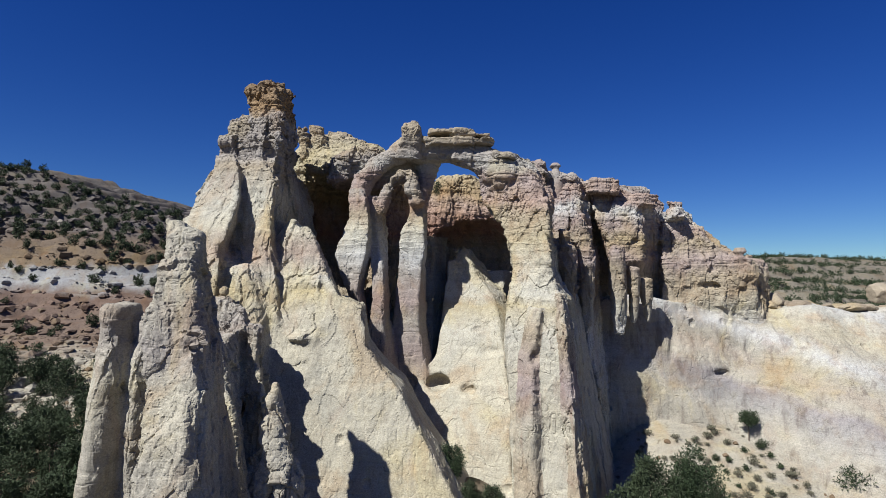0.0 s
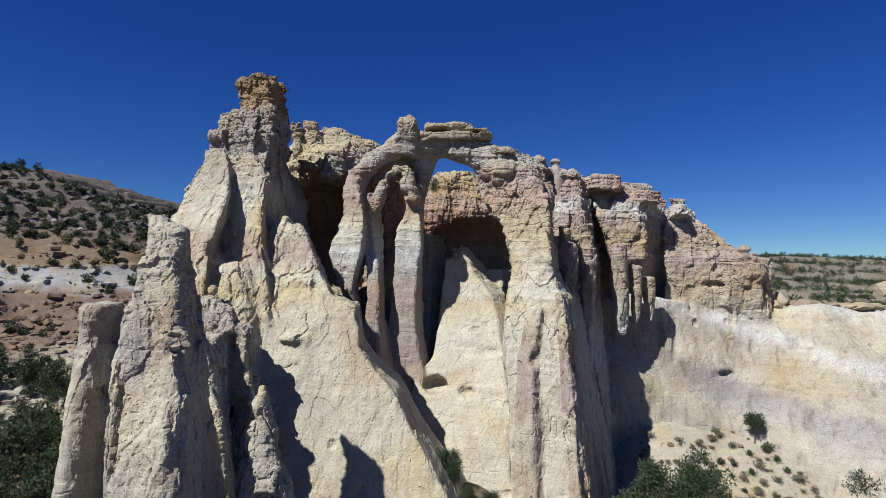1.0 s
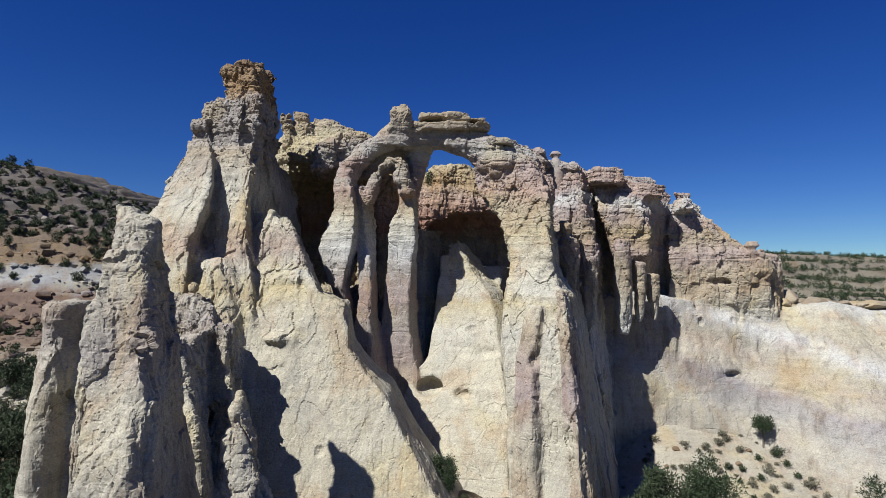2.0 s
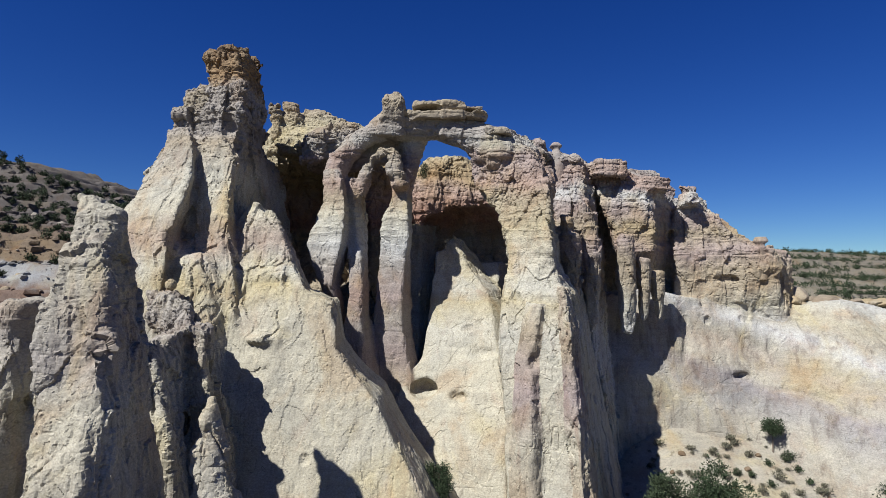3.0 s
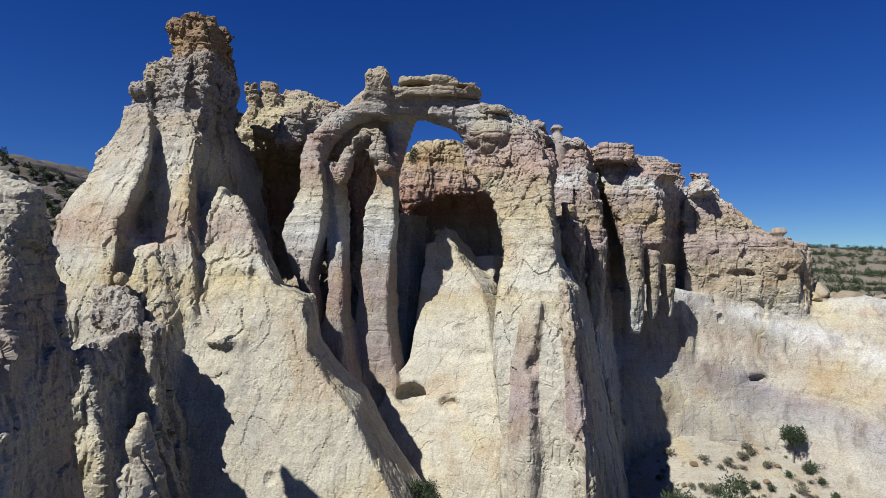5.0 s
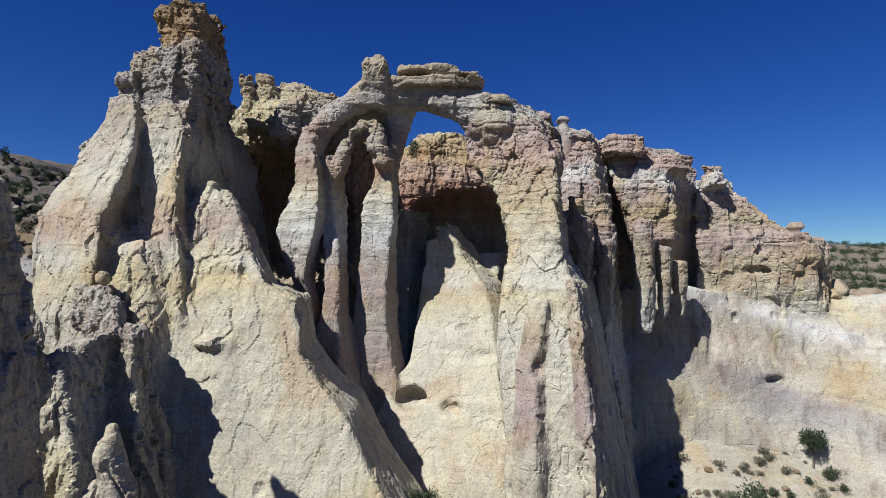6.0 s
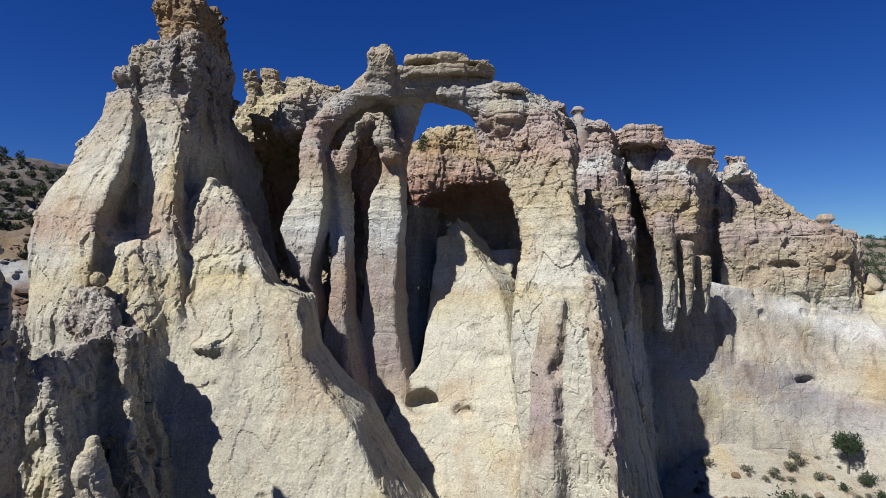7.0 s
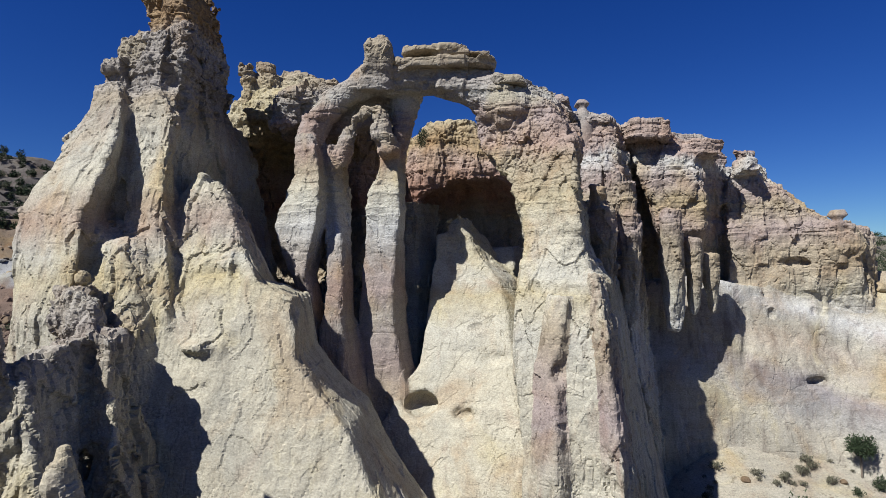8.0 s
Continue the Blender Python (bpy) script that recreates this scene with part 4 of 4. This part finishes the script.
rock_thing("cliff", "pale slickrock cliff with fluted drips and layered crest", "cliff",
           [("wall", slick, 0.97), ("crest", wedge(CREST_A), (28, 0.3, 36, 0.1)), ("crest/4", wedge(CREST_BACK), 0.4), ("crest/2", wedge(CREST_B, bottom=24), (30, 0.6, 38, 0.15)), ("crest/3", wedge(WALL_R), (26, 0.4, 33, 0.2)), 
            ("flute", loft(FLUTE_A), 0.5), ("flute/2", loft(FLUTE_B, bottom=20.6), 0.6), ("flute/3", loft(FLUTE_C, bottom=22), 0.6), ("flute/4", loft(FLUTE_D, bottom=22), 0.6), ("flute/5", loft(FLUTE_E), 0.5),
            ("block", loft(BLOCK_A, 4, bottom=BLOCK_A[-1][0]), 0.5), ("block/2", loft(BLOCK_B, 4, bottom=BLOCK_B[-1][0]), 0.5), ("block/3", loft(BLOCK_C, 4, bottom=BLOCK_C[-1][0]), 0.5), ("block/4", loft(BLOCK_D, 4, bottom=BLOCK_D[-1][0]), 0.3)],
           [tube(c) for c in SLICK_CRACKS] + [tube(LIP), blob(38.8, 83.7, 15.1, 0.9, 0.8, 0.45)], ((8, 76), (64, 98), (-2, 47)), 0.3, rock_cliff, UP, blend=0.3, bias=0.0, dress=(("wall", rock_slick),))
rock_thing("hoodoo", "small balanced rock on a pale pedestal at the cliff edge", "rock formation", [("cap", loft(HOODOO[:3], 4, bottom=HOODOO[2][0], cut=0), 0.9), ("pedestal", loft(HOODOO[2:], cut=0), 0.9)], [], ((39, 47), (82, 90), (27, 35)), 0.12, rock_cliff, ([0, 60], [0.15, 0.15]), blend=0.12, detail=False, gain=0.22)
rock_thing("hoodoo", "little mushroom-capped rock on the cliff crest", "rock formation", [("cap", loft(HOOD_B[:3], 4, bottom=HOOD_B[2][0], cut=0), 0.9), ("pedestal", loft(HOOD_B[2:], cut=0), 0.9)], [], ((13, 20), (82, 90), (39, 48)), 0.12, rock_cliff, ([0, 60], [0.15, 0.15]), blend=0.12, detail=False, gain=0.22)


# ---- plants and loose stones ----
def leaf_material(name, dark, light):
    m, nt, bsdf = mat(name, 0.75)
    pos = nt.nodes.new("ShaderNodeNewGeometry").outputs["Position"]
    n = noise_at(nt, pos, 2.2, (1, 1, 1), 4, 0.7)
    rnd = nt.nodes.new("ShaderNodeObjectInfo").outputs["Random"]
    col = mix(nt, "MIX", math_node(nt, "MULTIPLY", rnd, 0.35), ramp(nt, n, [(0.3, dark), (0.7, light)]), (0.050, 0.058, 0.034))
    nt.links.new(col, bsdf.inputs["Base Color"])
    return m


juniper_leaf = leaf_material("juniper leaf", (0.016, 0.026, 0.014), (0.042, 0.064, 0.030))
sage_leaf = leaf_material("sage leaf", (0.09, 0.085, 0.06), (0.17, 0.16, 0.12))
bark, bark_nt, bark_bsdf = mat("grey juniper bark", 0.95)
bark_pos = bark_nt.nodes.new("ShaderNodeNewGeometry").outputs["Position"]
bark_nt.links.new(ramp(bark_nt, noise_at(bark_nt, bark_pos, 9, (1, 1, 0.2)), [(0.3, (0.07, 0.055, 0.045)), (0.7, (0.19, 0.16, 0.13))]), bark_bsdf.inputs["Base Color"])


def limb(points, radii, sides=6):
    """A tapering bent branch as points and quads."""
    pts, quads = [], []
    for (x, y, z), r in zip(points, radii):
        for k in range(sides):
            a = 2 * math.pi * k / sides
            pts.append((x + r * math.cos(a), y + r * math.sin(a), z))
    for i in range(len(points) - 1):
        for k in range(sides):
            a, b = i * sides + k, i * sides + (k + 1) % sides
            quads.append((a, b, b + sides, a + sides))
    return np.array(pts), np.array(quads)


def joined(pieces):
    V, Q, n = [], [], 0
    for v, q in pieces:
        V.append(v)
        Q.append(q + n)
        n += len(v)
    return np.concatenate(V), np.concatenate(Q)


def sprigs(centres, radii, per, size, rng):
    """Small leafy sprigs scattered in clumps: points and quads."""
    c = np.repeat(centres, per, 0)
    r = np.repeat(radii, per)
    d = rng.normal(size=(len(c), 3))
    d /= np.linalg.norm(d, axis=1, keepdims=True)
    p = c + d * (r * rng.uniform(0.35, 1.05, len(c)))[:, None] * np.array([1, 1, 0.85])
    a = rng.normal(size=p.shape)
    a = a / np.linalg.norm(a, axis=1, keepdims=True) + d * 0.6 + np.array([0, 0, 0.3])
    b = np.cross(a, rng.normal(size=p.shape))
    b /= np.linalg.norm(b, axis=1, keepdims=True) + 1e-6
    s = size * rng.uniform(0.6, 1.3, len(p))[:, None]
    V = np.stack([p - b * s * 0.45, p + a * s * 0.35 - b * s * 0.1, p + b * s * 0.45, p + a * s], 1).reshape(-1, 3)
    Q = np.arange(len(V)).reshape(-1, 4)[:, [0, 1, 2, 3]]
    return V, Q


def juniper(seed, height, width, trunk_share, clumps=60, per=26, size=0.33):
    """A juniper: forked trunk, limbs and a ragged crown of leafy clumps."""
    rng = np.random.default_rng(seed)
    base = tagged(new("juniper_tree"), "dark green juniper tree with a ragged rounded crown", "tree", "junipers")
    pieces = []
    top = height * (0.25 + trunk_share)
    lean = rng.uniform(-0.2, 0.2, 2)
    pieces.append(limb([(0, 0, -0.4), (lean[0] * 0.5, lean[1] * 0.5, top * 0.5), (lean[0], lean[1], top), (lean[0], lean[1], height * 0.8)], [0.055 * height * 0.6, 0.04 * height * 0.6, 0.03 * height * 0.6, 0.01 * height]))
    for k in range(6):
        a = rng.uniform(0, 6.28)
        z = top * rng.uniform(0.6, 1.1)
        ex = width * 0.36
        pieces.append(limb([(lean[0], lean[1], z), (ex * 0.5 * math.cos(a), ex * 0.5 * math.sin(a), z + 0.12 * height), (ex * math.cos(a), ex * math.sin(a), z + 0.26 * height)], [0.018 * height, 0.012 * height, 0.005 * height], 5))
    v, q = joined(pieces)
    trunk = new("trunk", mesh_of("trunk", v, q, bark))
    trunk.parent = base
    u = rng.normal(size=(clumps, 3))
    u /= np.linalg.norm(u, axis=1, keepdims=True)
    rad = rng.uniform(0.35, 1.0, clumps) ** 0.5
    lobes = 1 + 0.28 * np.sin(3 * np.arctan2(u[:, 1], u[:, 0]) + seed) + 0.15 * u[:, 2]
    low = height * trunk_share
    mid, half = (low + height) / 2, (height - low) / 2
    c = u * rad[:, None] * lobes[:, None] * np.array([width * 0.42, width * 0.42, half * 0.85]) + np.array([0, 0, mid])
    v, q = sprigs(c, rng.uniform(0.12, 0.21, clumps) * width, per, size, rng)
    crown = new("crown", mesh_of("crown", v, q, juniper_leaf, False))
    crown.parent = base
    return base


def shrub(seed, width, height, material, name, label, category, group):
    rng = np.random.default_rng(seed)
    base = tagged(new(name), label, category, group)
    n = 9
    a = rng.uniform(0, 6.28, n)
    r = rng.uniform(0, 0.42, n) * width
    c = np.stack([r * np.cos(a), r * np.sin(a), rng.uniform(0.35, 0.75, n) * height], 1)
    v, q = sprigs(c, np.full(n, 0.28 * width), 26, 0.17, rng)
    crown = new("foliage", mesh_of("foliage", v, q, material, False))
    crown.parent = base
    st = [limb([(0, 0, -0.2), (x * 0.5, y * 0.5, z * 0.5), (x, y, z)], [0.03, 0.02, 0.01], 4) for x, y, z in c[:5]]
    v, q = joined(st)
    stem = new("stem", mesh_of("stem", v, q, bark))
    stem.parent = base
    return base


def on_ground(x, y, sink=0.0):
    return float(ground_height(np.array([float(x)]), np.array([float(y)]))[0]) - sink


def put(ob, x, y, z, turn, size):
    return copy_thing(ob, pose(x, y, z, 0, 0, turn) @ Matrix.Diagonal((size, size, size, 1)))


rng = np.random.default_rng(4)
near_trees = [juniper(41, 6.6, 5.4, 0.05, 110, 130, 0.2), juniper(42, 7.0, 5.6, 0.04, 120, 130, 0.2)]
near_trees[0].location = (22.6, 65.2, on_ground(22.6, 65.2, 0.2))
near_trees[0].scale = near_trees[1].scale = (1.15, 1.15, 1.15)
near_trees[1].location = (27.2, 65.5, on_ground(27.2, 65.5, 0.2))
trees = [juniper(1, 5.0, 4.6, 0.04), juniper(2, 4.4, 4.6, 0.02), juniper(3, 5.6, 4.0, 0.05, 66), juniper(5, 4.0, 4.8, 0.08)]
far_trees = [juniper(31, 5.0, 4.8, 0.04, 30, 18, 0.6), juniper(32, 4.2, 4.6, 0.02, 30, 18, 0.6), juniper(33, 5.4, 4.4, 0.05, 30, 18, 0.6)]
for ob, x, y in zip(far_trees, (-92.0, -75.0, 150.0), (188.0, 172.0, 240.0)):
    ob.location, ob.scale = (x, y, on_ground(x, y, 0.2)), (0.6, 0.6, 0.6)
lone = juniper(7, 3.7, 3.0, 0.58, 36, 60, 0.2)
lone.location = (40.3, 79.6, on_ground(40.3, 79.6, 0.1))
tagged(lone, "small round-topped juniper on a bare trunk on the sandy slope")
# the two near trees and the low ones at the foot of the cliff
trees[0].location = (17.0, 61.5, on_ground(17.0, 61.5))
trees[0].scale = (0.8, 0.8, 0.8)
trees[1].location = (31.0, 63.5, on_ground(31.0, 63.5))
trees[1].scale = (0.7, 0.7, 0.7)
trees[2].location = (18.6, 63.5, on_ground(18.6, 63.5))
trees[2].scale = (0.9, 0.9, 0.9)
trees[3].location = (48.2, 71.5, on_ground(48.2, 71.5))
trees[3].scale = (0.8, 0.8, 0.8)
for x, y, z, s in ((0.9, 61.8, 7.2, 0.5), (2.4, 59.8, 5.0, 0.4), (4.9, 59.4, 4.4, 0.44)):
    put(near_trees[0], x, y, z, rng.uniform(0, 360), s)
for x, y, z, k, s in ((41.4, 78.5, 5.9, 3, 0.45), (-15.9, 94.6, 48.2, 0, 0.62), (-13.8, 94.0, 47.6, 2, 0.4), (-18.3, 92.0, 49.6, 1, 0.3), (-0.81, 84.8, 39.47, 2, 0.5)):
    put(trees[k], x, y, z, rng.uniform(0, 360), s)
# the wood in the wash
placed = []
while len(placed) < 105:
    y = rng.uniform(64, 128)
    x = -y * rng.uniform(0.52, 0.80)
    if any((x - a) ** 2 + (y - b) ** 2 < 6 for a, b in placed):
        continue
    if y > 105 and rng.uniform() < 0.55:
        continue
    placed.append((x, y))
    put(trees[int(rng.integers(4))], x, y, on_ground(x, y, 0.2), rng.uniform(0, 360), rng.uniform(0.75, 1.25))
# scattered over the hill and along its crest
placed = []
while len(placed) < 210:
    y = rng.uniform(128, 236) if len(placed) < 130 else rng.uniform(186, 232)
    x = -y * rng.uniform(0.36, 0.80)
    if any((x - a) ** 2 + (y - b) ** 2 < 12 for a, b in placed):
        continue
    if 132 < y < 172 and rng.uniform() < 0.85:
        continue
    placed.append((x, y))
    put(far_trees[int(rng.integers(3))], x, y, on_ground(x, y, 0.3), rng.uniform(0, 360), rng.uniform(0.7, 1.2) * (1.0 if y < 175 else 1.2))
# junipers on the far mesa slope: the nearer ones singly, the rest as one cover
y = rng.uniform(150, 350, 2500)
spots = np.stack([y * rng.uniform(0.46, 0.80, 2500), y, 0 * y], 1)
spots = spots[vnoise(spots * 0.02, 71) + rng.uniform(-1.2, 1.2, 2500) > -0.35]
spots[:, 2] = ground_heights(spots[:, :2])
cover = []
for i, (x, y, z) in enumerate(spots):
    if y < 215 and i % 10 == 0:
        put(far_trees[i % 3], x, y, z - 0.3, rng.uniform(0, 360), rng.uniform(0.28, 0.5))
    else:
        w = rng.uniform(0.7, 1.8)
        c = np.array([[x, y, z + w * 0.6]]) + rng.normal(size=(4, 3)) * w * np.array([0.4, 0.4, 0.2])
        cover.append(sprigs(c, np.full(4, w * 0.5), 14, w * 0.34, rng))
v, q = joined(cover)
tagged(new("juniper_woodland", mesh_of("juniper_woodland", v, q, juniper_leaf, False)), "scattered dark junipers covering the far mesa slope", "woodland", kind="stuff")
# broken stone on the hill
ico = bmesh.new()
bmesh.ops.create_icosphere(ico, subdivisions=1, radius=1.0)
ico_v = np.array([v.co[:] for v in ico.verts])
ico_q = np.array([[l.index for l in f.verts] for f in ico.faces])
ico.free()
y = rng.uniform(98, 232, 9000)
spots = np.stack([-y * rng.uniform(0.38, 0.82, 9000), y, 0 * y], 1)
spots = spots[vnoise(spots * 0.09, 72) + rng.uniform(-0.6, 0.6, 9000) > 0.1]
spots[:, 2] = ground_heights(spots[:, :2])
heap = []
for x, y, z in spots:
    sz = rng.uniform(0.0, 1.0) ** 4 * 1.5 + 0.16
    vv = (ico_v * (1 + 0.4 * rng.uniform(-1, 1, (len(ico_v), 1)))) * np.array([rng.uniform(0.8, 1.7), 1.0, rng.uniform(0.4, 0.9)]) * sz
    a = rng.uniform(0, 6.28)
    vv = vv @ np.array([[math.cos(a), math.sin(a), 0], [-math.sin(a), math.cos(a), 0], [0, 0, 1]])
    heap.append((vv + np.array([x, y, z + 0.1 * sz]), ico_q))
v, q = joined(heap)
tagged(new("rubble", mesh_of("rubble", v, q, earth, False)), "angular broken sandstone rubble strewn over the hillside", "rubble", kind="stuff")
# brush on the sandy slope
sage = [shrub(11, 1.3, 0.8, sage_leaf, "sagebrush", "dry grey-brown sagebrush on pale sand", "shrub", "sagebrush"), shrub(12, 1.0, 0.7, juniper_leaf, "green_shrub", "low green shrub on pale sand", "shrub", "green shrubs")]
sage[0].location = (33.0, 76.0, on_ground(33.0, 76.0))
sage[1].location = (37.5, 75.0, on_ground(37.5, 75.0))
for i in range(120):
    y = rng.uniform(66, 81)
    x = rng.uniform(24, 47)
    put(sage[0 if i % 5 else 1], x, y, on_ground(x, y, 0.05), rng.uniform(0, 360), rng.uniform(0.35, 1.15))


def boulder(seed, label, material):
    """A broken block of sandstone, flat-faced and worn at the edges."""
    bm = bmesh.new()
    bmesh.ops.create_icosphere(bm, subdivisions=3, radius=1.0)
    r = np.random.default_rng(seed)
    cuts = [(Vector(r.normal(size=3)).normalized(), r.uniform(0.55, 0.85)) for _ in range(9)]
    for v in bm.verts:
        for n, d in cuts:
            over = v.co.dot(n) - d
            if over > 0:
                v.co -= n * over * 0.92
        v.co += v.co * 0.07 * noise.noise(v.co * 3.1 + Vector((seed, 0, 0))) + v.co * 0.03 * noise.noise(v.co * 9.0)
    me = bpy.data.meshes.new("boulder")
    bm.to_mesh(me)
    bm.free()
    me.materials.append(material)
    return tagged(new("boulder", me), label, "rock", "boulders")


stones = [boulder(s, "broken brown sandstone boulder", rock_rubble) for s in (21, 22, 23)]
for k, (x, y, z, s) in enumerate(((47.8, 88.0, 24.0, 1.3), (48.9, 87.5, 23.3, 1.3), (50.9, 88.5, 24.2, 1.0))):
    stones[k].location, stones[k].scale = (x, y, z), (s, s, s * 0.8)
for x, y, z, s, k in ((49.2, 89.0, 24.9, 1.2, 0), (48.0, 89.5, 25.1, 1.0, 1), (67.5, 92, 26.0, 2.1, 2), (70.5, 91, 25.0, 1.8, 0), (50.0, 91, 25.0, 1.4, 2)):
    put(stones[k], x, y, z, rng.uniform(0, 360), s)
for i in range(26):
    x = 49.5 + 0.9 * i
    size = rng.uniform(0.55, 1.2)
    copy_thing(stones[i % 3], pose(x, rng.uniform(88.0, 90.5), 24.5 - 0.05 * (x - 45) + 0.1 * size, 0, rng.uniform(-8, 8), rng.uniform(0, 360)) @ Matrix.Diagonal((size * 1.5, size * 1.1, size * 0.75, 1)))
for i in range(110):
    y = rng.uniform(100, 205)
    x = -y * rng.uniform(0.42, 0.80)
    put(stones[i % 3], x, y, on_ground(x, y, 0.1), rng.uniform(0, 360), rng.uniform(0.3, 1.15) ** 1.5)
for i in range(45):
    y = rng.uniform(68, 81)
    x = rng.uniform(20, 52)
    put(stones[i % 3], x, y, on_ground(x, y, 0.02), rng.uniform(0, 360), rng.uniform(0.12, 0.4))
